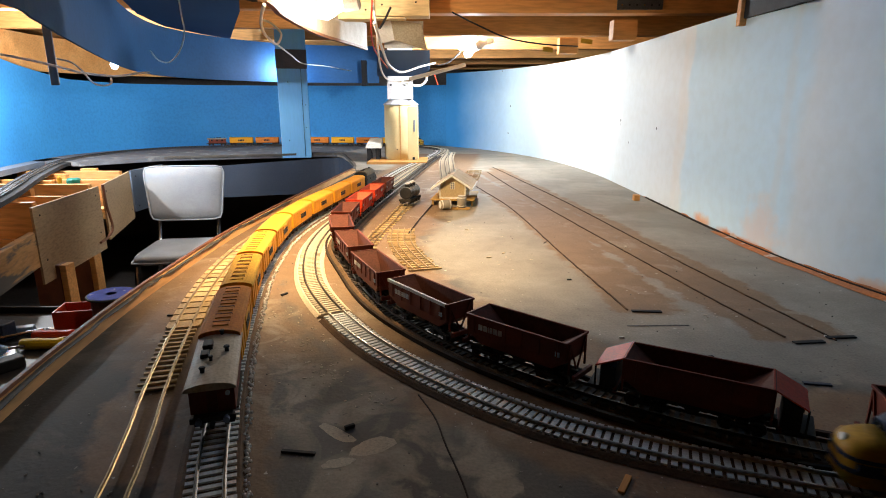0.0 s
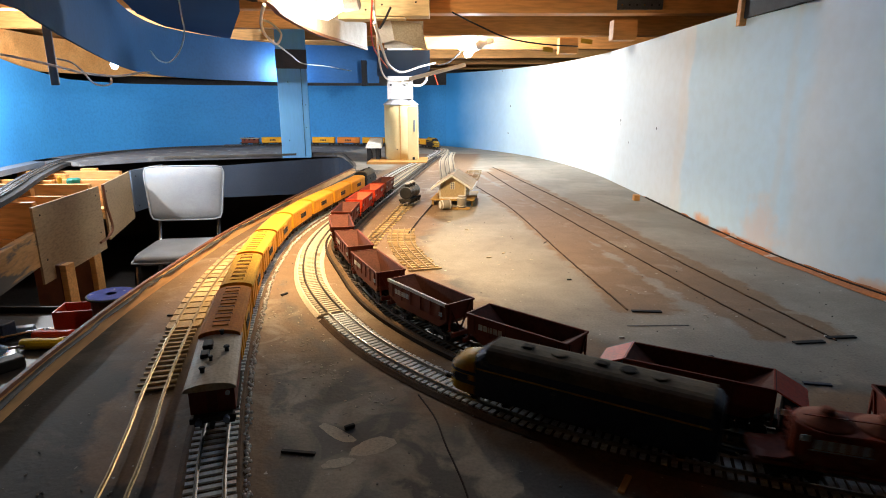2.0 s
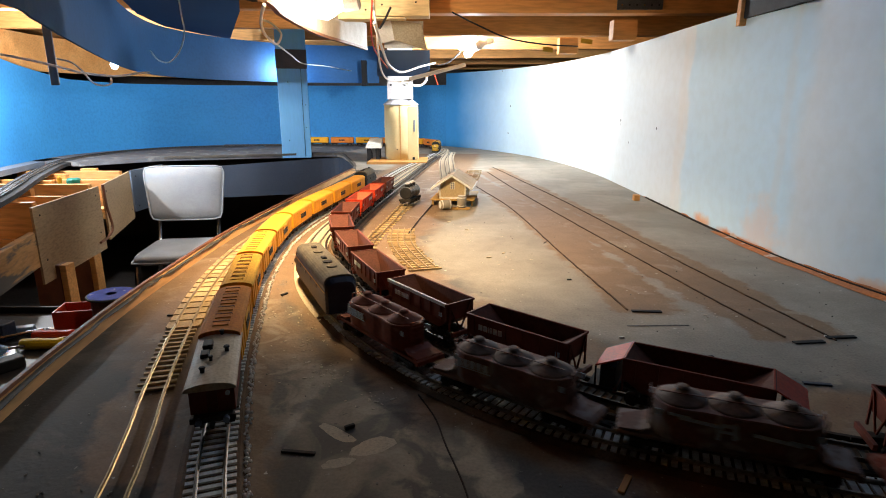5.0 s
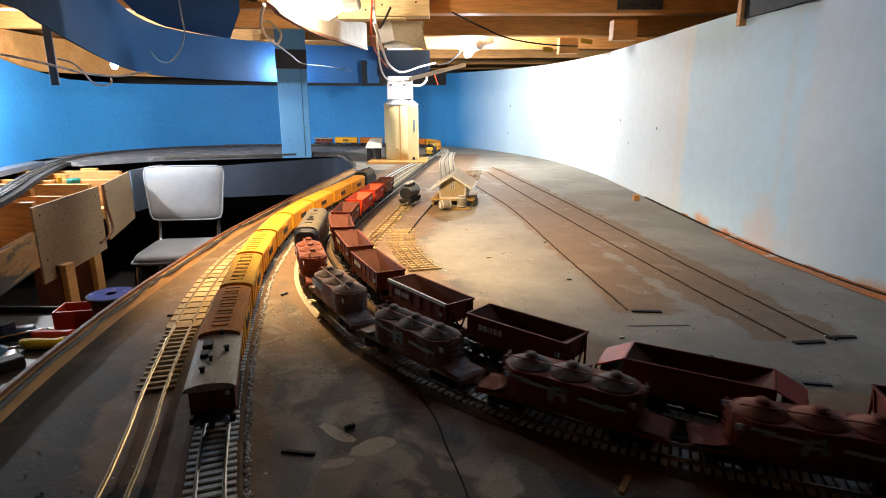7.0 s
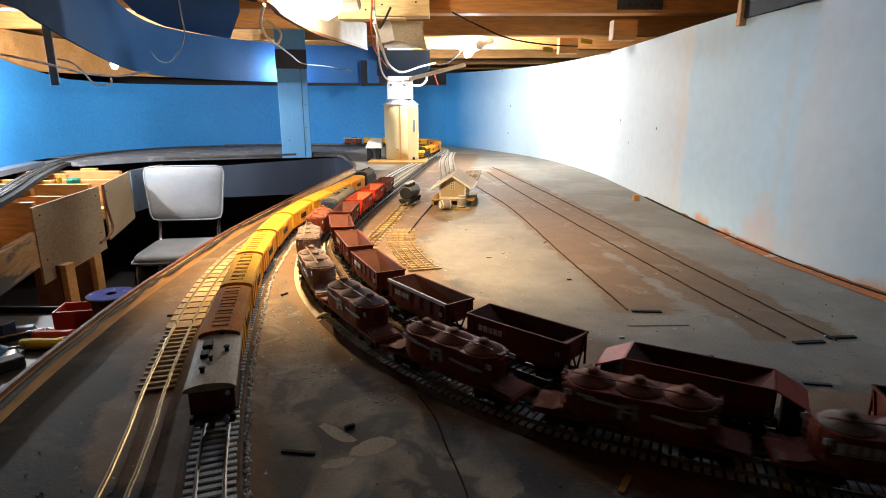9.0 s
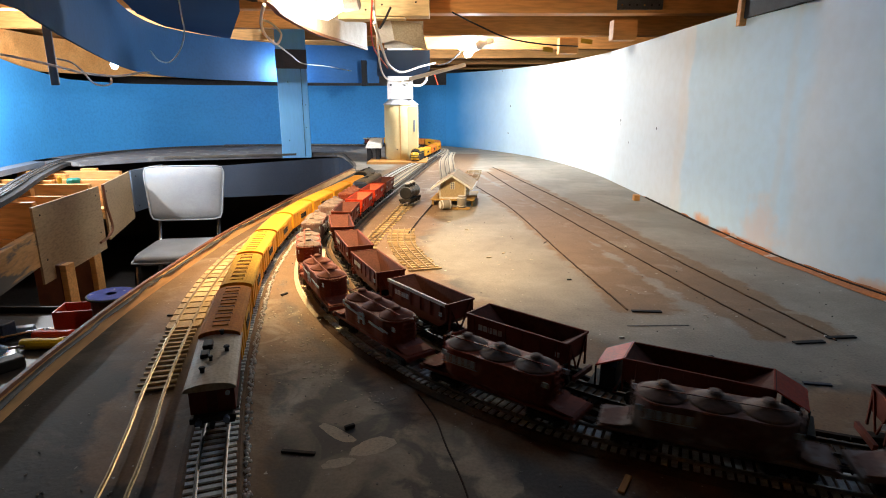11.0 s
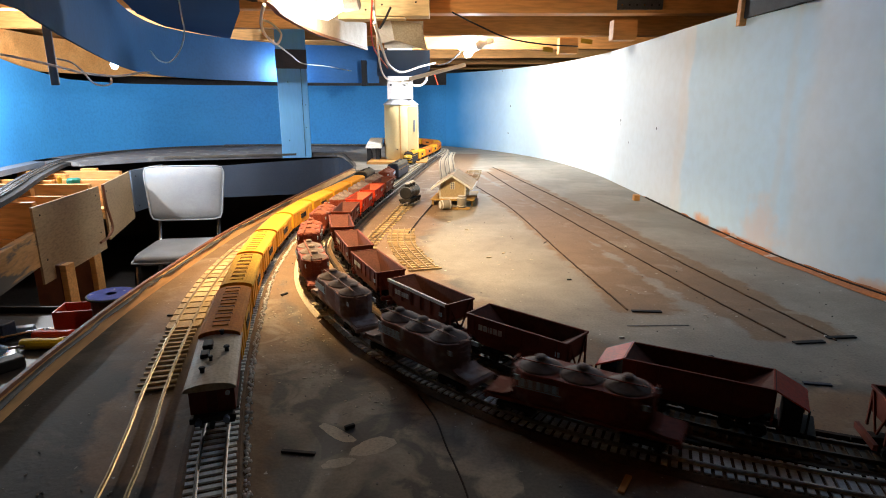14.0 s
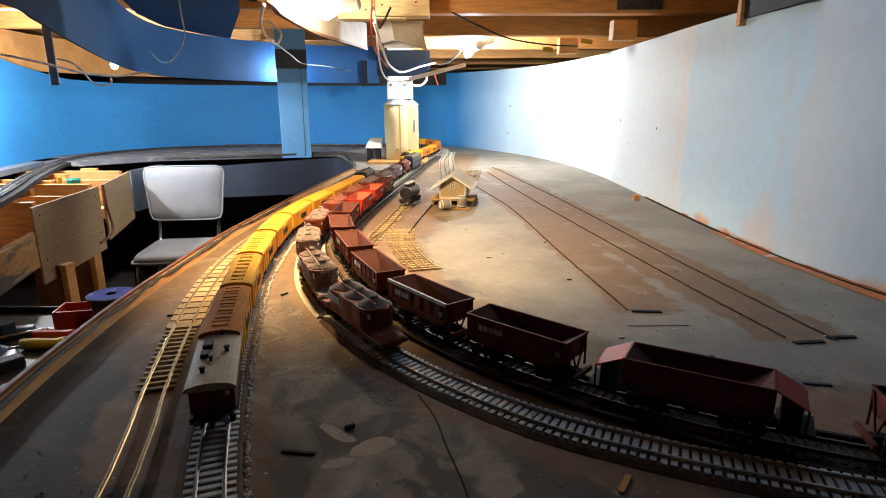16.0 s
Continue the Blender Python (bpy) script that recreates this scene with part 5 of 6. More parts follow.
part("slit_window", box(0.052, 0.058, -0.0625, -0.0605, 0.120, 0.165), GREY_PANEL, silo)
part("hatch_door", box(0.047, 0.056, -0.0625, -0.0605, 0.012, 0.022), BLACK, silo)
part("seam", box(0.0005, 0.0020, -0.0680, -0.0660, 0.012, 0.220), ORANGE, silo)
part("rivet", cyl(0.0025, 0.0025, 0, 0.002, 10, Matrix.Translation((-0.012, -0.066, 0.052)) @ pose(0, 0, 0, 90)), BLACK, silo)
GREY_POST = mat("grey_white_post_paint", (0.46, 0.46, 0.48), (0.40, 0.40, 0.42), 0.6, scale=12)
post = thing("support_post", "square white-painted timber house post above the silo", "post", pose(-0.167, 2.31, 0.0))
part("shaft", box(-0.047, 0.047, -0.044, 0.044, 0.243, 0.60, 0.003), GREY_POST, post)
part("collar", box(-0.0485, 0.0485, -0.0465, -0.0445, 0.243, 0.305, 0.001), GREY_POST, post)
for x in (-0.034, 0.020):
    part("bolt", cyl(0.004, 0.004, 0, 0.004, 10, Matrix.Translation((x, -0.0460, 0.296)) @ pose(0, 0, 0, 90)), BLACK, post)
stand = thing("loading_hopper", "white-topped loading hopper on dark legs beside the silo", "model building", pose(-0.275, 2.30, 0.0))
part("tray", loft([[(-0.034, -0.03, 0.055), (0.03, -0.03, 0.055), (0.03, 0.04, 0.062), (-0.034, 0.04, 0.062)], [(-0.026, -0.028, 0.073), (0.03, -0.028, 0.073), (0.03, 0.038, 0.092), (-0.02, 0.038, 0.092)]]), WHITE, stand)
for x in (-0.020, 0.014):
    for y in (-0.02, 0.03):
        part("leg", box(x - 0.008, x + 0.008, y - 0.006, y + 0.006, 0, 0.056, 0.001), BLACK, stand)
part("chute", loft([[(-0.015, -0.01, 0.056), (0.012, -0.01, 0.056), (0.012, 0.02, 0.056), (-0.015, 0.02, 0.056)], [(-0.004, 0.0, 0.02), (0.004, 0.0, 0.02), (0.004, 0.01, 0.02), (-0.004, 0.01, 0.02)]]), GREY_PANEL, stand)

# blue boxed post at the pit's far side, a dark band round it
bp = thing("blue_post", "light blue painted boxed timber post with a dark tape band", "post", pose(-0.690, 2.70, 0.0, 0, 0, 14))
part("shaft", box(-0.066, 0.066, -0.04, 0.04, -0.02, 0.60, 0.002), POST_BLUE, bp)
part("band", box(-0.068, 0.068, -0.042, 0.042, 0.378, 0.46, 0.001), mat("dark_grey_band", (0.10, 0.105, 0.12), (0.07, 0.075, 0.09), 0.7, scale=20), bp, "dark grey band")
part("joint", box(0.038, 0.0395, -0.0412, -0.0395, -0.02, 0.377), LOCO_BLUE, bp)
for x, z in ((-0.02, 0.32), (0.052, 0.22), (0.05, 0.12), (-0.03, 0.06)):
    part("nail_head", cyl(0.0025, 0.0025, 0, 0.0015, 10, Matrix.Translation((x, -0.0398, z)) @ pose(0, 0, 0, 90)), LOCO_BLUE, bp)


# ---- the shelf across the pit: open framing, fascia panels, legs ----
LINE_BED = glide([(-1.56, 2.62), (-1.535, 2.3), (-1.36, 1.88), (-1.14, 1.44), (-1.0, 1.1), (-0.9, 0.7)], 0.02)
tagged(link_mesh("shelf_roadbed", sweep(LINE_BED, [(-0.032, -0.012), (-0.032, 0.0), (0.032, 0.0), (0.032, -0.012)], z=-0.001), mat("charcoal_roadbed", (0.03, 0.03, 0.032), (0.05, 0.048, 0.046), 0.95, scale=20, fine=300)), "charcoal roadbed strip bridging the open framing", "roadbed", kind="structure")
ledge = [p for p in LINE_WALL if p.x < -1.2 and p.y < 2.45]
tagged(link_mesh("wall_ledge", sweep(ledge, [(0.003, -0.02), (0.003, 0.0), (0.06, 0.0), (0.06, -0.02)]), GREY_PANEL), "narrow grey ledge along the backdrop", "ledge", kind="structure")
panels = [((-1.052, 1.42), (-1.112, 1.82), PLY, "bare plywood fascia panel with a nail hole"), ((-1.116, 1.84), (-1.236, 2.23), PLY, "bare plywood fascia panel under the shelf"), ((-1.238, 2.238), (-1.225, 2.50), GREY_PANEL, "blue-grey painted fascia panel")]
for k, (a, b, m, words) in enumerate(panels):
    line = glide([a, ((a[0] + b[0]) / 2, (a[1] + b[1]) / 2), b], 0.03)
    f = thing("fascia_panel", words, "fascia", None, "fascia panels round the pit")
    part("board", sweep(line, [(-0.003, -0.235 + 0.02 * k), (-0.003, -0.030), (0.003, -0.030), (0.003, -0.235 + 0.02 * k)]), m, f)
    for i in (1, len(line) - 2):
        n, d = side(line, i)
        for z in (-0.055, -0.175):
            c = line[i] - n * 0.003
            part("screw", cyl(0.0028, 0.0028, -0.001, 0.001, 10, Matrix.Translation((c.x, c.y, z)) @ Vector((-n.x, -n.y, 0)).to_track_quat("Z", "Y").to_matrix().to_4x4()), BOGIE, f)
tagged(link_mesh("electric_cable", tube(bend([(-1.106, 1.83, -0.028), (-1.104, 1.832, -0.10), (-1.100, 1.84, -0.17), (-1.095, 1.80, -0.195), (-1.085, 1.74, -0.20)]), 0.004), HARDBOARD), "dark cord hanging over the fascia", "cable")
frame_ = thing("trestle", "pine stringer and brown legs under the shelf", "trestle")
part("stringer", loft([[(x, y, z0), (x + 0.02, y, z0), (x + 0.02, y, z1), (x, y, z1)] for x, y, z0, z1 in ((-1.075, 1.43, -0.185, -0.095), (-0.99, 1.05, -0.205, -0.115), (-0.94, 0.75, -0.22, -0.13))]), PINE_Y, frame_, "knotty pine stringer")
for k, (y, xo) in enumerate(((1.12, -1.02), (1.28, -1.05), (1.46, -1.07), (1.62, -1.10), (1.80, -1.13), (1.98, -1.17), (2.16, -1.23))):
    r = thing("shelf_rib", "orange pine cross rib of the open shelf frame", "beam", pose(0, y, 0), "ribs of the shelf frame")
    part("rib_board", box(-1.62, xo, -0.010, 0.010, -0.17, -0.022 - 0.01 * (k % 2), 0.001), PINE, r)
    part("riser", box(xo - 0.16 - 0.03 * (k % 3), xo - 0.10 - 0.03 * (k % 3), 0.012, 0.030, -0.20, -0.014, 0.001), PINE, r)
    part("cleat", box(-1.45, -1.40, 0.012, 0.035, -0.18, -0.03, 0.001), PINE, r)
    if k in (2, 4):
        part("lower_rail", box(-1.5, xo - 0.02, -0.02, 0.14, -0.13, -0.118, 0.001), PINE, r)
for x, y, w in ((-1.085, 1.50, 0.070), (-1.155, 1.74, 0.068)):
    part("leg", box(x - w / 2, x + w / 2, y - 0.02, y + 0.02, -0.75, -0.20, 0.002), HARDBOARD, frame_)
    part("leg_batten", box(x + w / 2 + 0.001, x + w / 2 + 0.019, y - 0.018, y + 0.02, -0.75, -0.20, 0.002), PINE, frame_)
tagged(link_mesh("green_can", lathe([(0.022, -0.115), (0.022, -0.03), (0.018, -0.025)], 20, m=Matrix.Translation((-1.29, 1.97, 0))), mat("green_can_paint", (0.03, 0.22, 0.16), (0.02, 0.18, 0.13), 0.4)), "dark green can standing in the shelf frame", "can")
tagged(link_mesh("yellow_tube", lathe([(0.007, -0.115), (0.007, -0.02), (0.004, -0.015)], 14, m=Matrix.Translation((-1.325, 1.95, 0))), LOCO_YELLOW), "yellow tube standing in the shelf frame", "tube")
FAR_EDGE = glide([(-1.225, 2.505), (-1.08, 2.545), (-0.90, 2.60), (-0.72, 2.655), (-0.56, 2.70), (-0.47, 2.66), (-0.40, 2.42), (-0.338, 2.18), (-0.312, 2.0)], 0.02)
pit = link_mesh("pit_fascia", sweep(FAR_EDGE, [(-0.004, -0.19), (-0.004, -0.014), (0.0, -0.014), (0.0, -0.19)]), mat("dark_slate_fascia", (0.055, 0.07, 0.10), (0.065, 0.08, 0.11), 0.5, scale=6, bump=0.08))
for v in pit.data.vertices:
    if v.co.z > -0.1 and v.co.y > 2.45:
        v.co.z -= 0.008 + 0.034 * max(0.0, min(1.0, (-0.50 - v.co.x) / 0.72))
tagged(pit, "dark slate-blue curved fascia at the pit's far side", "fascia", kind="structure")
tagged(link_mesh("pit_edging", sweep(FAR_EDGE, [(-0.006, -0.008), (-0.006, 0.0015), (0.004, 0.0015), (0.004, -0.008)]), mat("grey_board_edge", (0.13, 0.115, 0.10), (0.09, 0.08, 0.07), 0.8, scale=20)), "worn grey edging strip round the far board", "edging", kind="structure")

# ---- chair in the pit ----
VINYL = mat("grey_vinyl", (0.42, 0.43, 0.44), (0.36, 0.37, 0.385), 0.45, scale=12, fine=350, bump=0.12)
PIPING = mat("pale_vinyl_piping", (0.55, 0.56, 0.57), (0.48, 0.49, 0.50), 0.5, scale=20)
CHROME = mat("chrome_tube", (0.7, 0.7, 0.7), (0.6, 0.6, 0.6), 0.15, 1.0, bump=0)


def cushion(w, h, t, taper=0.0):
    """A padded slab in the x-z plane with rounded corners, swelling in the middle."""
    bm = bmesh.new()
    n, layers = 48, []
    for f, dy in ((0.0, -t / 2), (0.55, -t / 2 * 0.98), (0.9, -t / 2 * 0.8), (1.0, -t / 2 * 0.35), (1.0, t / 2 * 0.35), (0.93, t / 2 * 0.9), (0.5, t / 2), (0.0, t / 2)):
        ring = []
        for k in range(n):
            a = 2 * math.pi * k / n
            c, s = math.cos(a), math.sin(a)
            q = (abs(c) ** 12 + abs(s) ** 12) ** (-1 / 12)
            ring.append((w / 2 * q * c * max(f, 0.001) * (1 + taper * s), dy, h / 2 * q * s * max(f, 0.001)))
        layers.append(ring)
    return loft(layers, bm)


chair = thing("kitchen_chair", "grey vinyl kitchen chair with piped cushions and chrome legs", "chair", pose(-1.030, 2.16, -0.75, 0, 0, 8))
b = part("backrest", cushion(0.290, 0.214, 0.036, 0.085), VINYL, chair, smooth=True)
b.matrix_basis = pose(0.008, 0.10, 0.628, -8)
pip = []
for k in range(49):
    a = 2 * math.pi * k / 48
    c, s = math.cos(a), math.sin(a)
    q = (abs(c) ** 12 + abs(s) ** 12) ** (-1 / 12)
    pip.append((0.145 * q * c * (1 + 0.085 * s), -0.008, 0.107 * q * s))
part("piping", tube(pip, 0.0028, 8), PIPING, b, "pale piping round the cushion")
s_ = part("seat", cushion(0.29, 0.29, 0.045), VINYL, chair, smooth=True)
s_.matrix_basis = pose(0.026, -0.05, 0.425, 90)
part("piping", tube([(x * 1.01, -0.008, z * 1.35) for x, _, z in pip], 0.0028, 8), PIPING, s_)
for x in (-0.112, 0.118):
    part("back_tube", tube(bend([(x, 0.125, 0.60), (x, 0.115, 0.48), (x, 0.06, 0.405), (x, -0.10, 0.398)]), 0.009, 10), CHROME, chair)
    part("leg", tube([(x, -0.16, 0.40), (x * 1.15, -0.20, 0.0)], 0.010, 10), CHROME, chair)
    part("leg", tube([(x, 0.06, 0.40), (x * 1.15, 0.12, 0.0)], 0.010, 10), CHROME, chair)

# ---- low bench with tools beside the table ----
bench = thing("work_bench", "low dark work bench cluttered with tools", "bench", pose(-0.72, 0.90, -0.75))
part("top", box(-0.30, 0.33, -0.36, 0.26, 0.515, 0.535, 0.003), mat("dark_bench_top", (0.022, 0.022, 0.026), (0.036, 0.034, 0.034), 0.5, scale=10), bench)
for x in (-0.27, 0.29):
    for y in (-0.33, 0.23):
        part("leg", box(x - 0.02, x + 0.02, y - 0.02, y + 0.02, 0, 0.515, 0.002), HARDBOARD, bench)
part("back_rim", box(-0.30, 0.33, 0.262, 0.270, 0.515, 0.548, 0.001), BLACK, bench)
sp = thing("wire_spool", "cable spool with a blue printed label", "spool", pose(-0.672, 1.085, -0.2145))
part("core", lathe([(0.038, 0.004), (0.038, 0.066)], 26), mat("dark_red_wire", (0.06, 0.02, 0.02), (0.09, 0.03, 0.03), 0.5, scale=60, stretch=(1, 1, 12)), sp)
for z in (0.0, 0.066):
    fl = part("flange", lathe([(0.045, z), (0.046, z + 0.002), (0.045, z + 0.004), (0.006, z + 0.004)], 30), BLACK, sp)
lab = part("label", lathe([(0.0425, 0.0702), (0.0425, 0.0708), (0.010, 0.0708), (0.010, 0.0702)], 30), mat("blue_label", (0.03, 0.045, 0.30), (0.04, 0.06, 0.38), 0.85, scale=40, spots=(0.4, 0.4, 0.5), spot_amount=0.66, spot_scale=45), sp, "blue label with pale marks")
rb = thing("parts_box", "open bright red plastic parts box", "box", pose(-0.745, 1.10, -0.2145, 0, 0, 12))
RED_PLASTIC = mat("red_plastic", (0.50, 0.04, 0.015), (0.44, 0.035, 0.015), 0.4, scale=30, bump=0.05)
part("bottom", box(-0.045, 0.045, -0.03, 0.03, 0.0, 0.003), RED_PLASTIC, rb)
for x0, x1, y0, y1 in ((-0.045, 0.045, -0.03, -0.027), (-0.045, 0.045, 0.027, 0.03), (-0.045, -0.042, -0.027, 0.027), (0.042, 0.045, -0.027, 0.027)):
    part("side", box(x0, x1, y0, y1, 0.003, 0.038), RED_PLASTIC, rb)


def screwdriver(m, grip, label, length=0.16):
    t = thing("screwdriver", label, "tool", m)
    part("handle", lathe([(0.004, 0), (0.010, 0.004), (0.011, 0.03), (0.0095, 0.055), (0.011, 0.075), (0.006, 0.085)], 12, m=pose(0, 0, 0.011, 0, 90)), grip, t)
    part("blade", cyl(0.003, 0.003, 0.085, length, 10, pose(0, 0, 0.011, 0, 90)), CHROME, t)
    return t


screwdriver(pose(-0.785, 0.970, -0.2145, 0, 0, 3), mat("yellow_grip", (0.70, 0.46, 0.02), (0.62, 0.4, 0.02), 0.35), "yellow-handled screwdriver on the bench")
screwdriver(pose(-0.790, 1.010, -0.2145, 0, 0, 3), RED_PLASTIC, "red-handled screwdriver on the bench")
for k, (x, y, sx, sy, sz, a, mm, words) in enumerate(((-0.83, 1.045, 0.034, 0.02, 0.016, 20, mat("pale_blue_plastic", (0.22, 0.33, 0.48), None, 0.4), "pale blue plastic block on the bench"), (-0.84, 0.94, 0.028, 0.02, 0.03, 5, WHITE, "small cream box on the bench"), (-0.80, 0.90, 0.10, 0.05, 0.012, 40, CHROME, "shiny metal blade on the bench"), (-0.77, 0.86, 0.12, 0.03, 0.02, 55, BLACK, "black tool lying on the bench"), (-0.86, 1.02, 0.05, 0.03, 0.035, -10, LOCO_BLUE, "dark blue box on the bench"))):
    ob = link_mesh("bench_clutter", box(-sx / 2, sx / 2, -sy / 2, sy / 2, 0, sz, 0.003), mm)
    ob.matrix_basis = pose(x, y, -0.2145, 0, 0, a)
    tagged(ob, words, "clutter")

# ---- hanging light valances round the pit ----
VAL_LEFT = glide([(-0.39, 0.30), (-0.435, 0.597), (-0.483, 0.714), (-0.565, 0.891), (-0.698, 1.19), (-0.85, 1.55), (-0.975, 1.90), (-1.03, 2.2), (-0.985, 2.48), (-0.84, 2.74), (-0.60, 2.90), (-0.32, 2.96)], 0.02)
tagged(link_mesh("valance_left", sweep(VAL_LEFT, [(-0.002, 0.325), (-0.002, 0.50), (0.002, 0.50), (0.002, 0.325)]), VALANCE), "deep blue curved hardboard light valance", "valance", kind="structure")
VAL_RIGHT = glide([(-0.225, 0.45), (-0.243, 0.835), (-0.257, 0.97), (-0.256, 1.216), (-0.229, 1.39), (-0.199, 1.57)], 0.02)
tagged(link_mesh("valance_right", sweep(VAL_RIGHT, [(-0.002, 0.369), (-0.002, 0.428), (0.002, 0.428), (0.002, 0.369)]), CREAM), "cream-faced curved light valance over the table edge", "valance", kind="structure")
tagged(link_mesh("valance_edge", sweep(VAL_RIGHT, [(-0.004, 0.363), (-0.004, 0.3685), (0.004, 0.3685), (0.004, 0.363)]), HARDBOARD), "dark lower edge of the light valance", "valance", kind="structure")
tagged(link_mesh("valance_end", box(-0.225, -0.045, 2.02, 2.024, 0.318, 0.402), mat("navy_panel", (0.03, 0.07, 0.18), (0.03, 0.08, 0.2), 0.6, scale=8)), "dark navy valance panel in front of the post", "valance", kind="structure")
tagged(link_mesh("valance_strut", box(-0.40, -0.375, 2.90, 2.925, 0.31, 0.43, m=pose(0, 0, 0, 0, 0, 0)), BLACK), "black strut at the valance's end", "strut")
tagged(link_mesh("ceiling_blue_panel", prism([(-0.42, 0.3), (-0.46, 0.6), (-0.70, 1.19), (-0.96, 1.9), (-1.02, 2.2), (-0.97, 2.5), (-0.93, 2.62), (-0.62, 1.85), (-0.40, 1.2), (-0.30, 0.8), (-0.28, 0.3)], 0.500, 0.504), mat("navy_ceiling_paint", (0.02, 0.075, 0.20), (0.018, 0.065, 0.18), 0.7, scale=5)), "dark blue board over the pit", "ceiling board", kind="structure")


# ---- bulbs, shades and wires ----
HOT = glow("lit_bulb_glass", (1.0, 0.93, 0.80), 22)
PERF_GLASS = mat("grey_bulb_glass", (0.42, 0.43, 0.45), (0.36, 0.37, 0.4), 0.15, bump=0)
HOT_COOL = glow("lit_cool_bulb_glass", (0.85, 0.93, 1.0), 18)


def bulb(x, y, z, m, label, tilt=(0, 0, 0), r=0.016):
    t = thing("light_bulb", label, "bulb", pose(x, y, z, *tilt))
    part("glass", lathe([(0.004, -r * 1.0), (r * 0.7, -r * 0.75), (r, 0), (r * 0.85, r * 0.6), (r * 0.5, r * 1.3), (r * 0.45, r * 1.8)], 20), m, t).visible_shadow = False
    part("socket", lathe([(r * 0.62, r * 1.8), (r * 0.66, r * 3.2), (r * 0.4, r * 3.4)], 16), WHITE, t)
    return t


bulb(0.068, 2.10, 0.425, HOT, "bare lit bulb on a joist by the pale backdrop", (0, 50, 0), 0.018)
bulb(0.088, 2.10, 0.397, HOT, "bare lit bulb below the joists", (0, 60, 0), 0.014)
bulb(-1.158, 2.09, 0.357, HOT_COOL, "bare lit bulb under the joists by the blue backdrop", (0, 0, 0), 0.013)
# glass for the added bulb, out of the camera's view
bulb(-1.462, 1.85, 0.34, HOT_COOL, "unseen bare bulb added to brighten the blue backdrop", (0, 0, 0), 0.013)
bulb(-0.222, 1.14, 0.40, HOT, "bare lit bulb inside the white valance", (0, 80, 0), 0.02)
bulb(-0.222, 0.795, 0.388, HOT, "large lit bulb in the clamp lamp", (-60, 0, 0), 0.016)
bulb(-0.735, 2.752, 0.372, HOT_COOL, "bare lit bulb behind the blue post", (0, 0, 0), 0.013)

bowl_ = thing("clamp_lamp", "clamp lamp with a bright metal bowl reflector", "lamp", Matrix.Translation((-0.222, 0.815, 0.372)) @ look((0, 0, 0), (0.102, 0.665, -0.372)) @ pose(0, 0, 0.05))
part("reflector", lathe([(0.010, 0.035), (0.022, 0.030), (0.036, 0.012), (0.045, -0.010), (0.0455, -0.0105), (0.0370, 0.012), (0.023, 0.031), (0.011, 0.036)], 32), CHROME, bowl_, smooth=True)
part("socket", lathe([(0.012, 0.034), (0.012, 0.065), (0.008, 0.07)], 18), WHITE, bowl_)


def wire(points, r, m, label):
    return tagged(link_mesh("hanging_wire", tube(bend(points, 8), r * 0.62, 7), m), label, "wire", "hanging wires")


wire([(-0.235, 0.800, 0.355), (-0.270, 0.900, 0.355), (-0.301, 1.000, 0.354), (-0.323, 1.100, 0.347), (-0.333, 1.200, 0.344), (-0.337, 1.250, 0.369), (-0.356, 1.250, 0.389), (-0.357, 1.200, 0.389)], 0.004, WHITE, "white cable looping down from the clamp lamp")
wire([(-0.331, 1.200, 0.342), (-0.383, 1.500, 0.346), (-0.447, 1.900, 0.351), (-0.447, 2.300, 0.366), (-0.418, 2.700, 0.370)], 0.003, PALE_MARK, "pale wire strung across to the far valance")
wire([(-0.137, 1.200, 0.384), (-0.136, 1.250, 0.369), (-0.136, 1.350, 0.344), (-0.134, 1.500, 0.319), (-0.117, 1.700, 0.315), (-0.071, 1.900, 0.342), (-0.027, 2.000, 0.359)], 0.005, WHITE, "white cable sagging from the joists")
wire([(-0.142, 1.22, 0.425), (-0.140, 1.27, 0.385), (-0.150, 1.38, 0.345), (-0.165, 1.6, 0.310), (-0.160, 1.80, 0.296), (-0.10, 1.95, 0.30)], 0.004, WHITE, "white cable hanging over the silo")
wire([(-0.153, 1.900, 0.301), (-0.119, 2.000, 0.290), (-0.083, 2.050, 0.287), (-0.060, 2.100, 0.308), (-0.064, 2.100, 0.341)], 0.006, WHITE, "stout white cable looping beside the post")
wire([(-0.14, 1.20, 0.425), (-0.155, 1.3, 0.38), (-0.16, 1.4, 0.35), (-0.14, 1.5, 0.315)], 0.003, RED_PLASTIC, "red wire twisted round the white cables")
wire([(-0.11, 1.28, 0.425), (-0.125, 1.29, 0.40), (-0.137, 1.30, 0.385)], 0.004, BLACK, "black flex by the card shade")
wire([(-1.152, 1.550, 0.352), (-1.102, 1.600, 0.339), (-1.061, 1.650, 0.324), (-1.030, 1.700, 0.312), (-0.970, 1.750, 0.306), (-0.928, 1.800, 0.317), (-0.909, 1.830, 0.321)], 0.0055, WHITE, "white cable sagging beneath the blue valance")
wire([(-1.040, 1.600, 0.345), (-1.016, 1.620, 0.337), (-1.001, 1.640, 0.316), (-0.986, 1.660, 0.284), (-0.967, 1.680, 0.277), (-0.958, 1.700, 0.285), (-0.956, 1.700, 0.299)], 0.004, WHITE, "loose end of white cable hanging down")
wire([(-0.436, 1.000, 0.43), (-0.441, 1.020, 0.375), (-0.452, 1.050, 0.348), (-0.485, 1.100, 0.323), (-0.530, 1.150, 0.306), (-0.575, 1.200, 0.314), (-0.613, 1.250, 0.335)], 0.0022, PALE_MARK, "thin pale wire drooping from the ceiling")
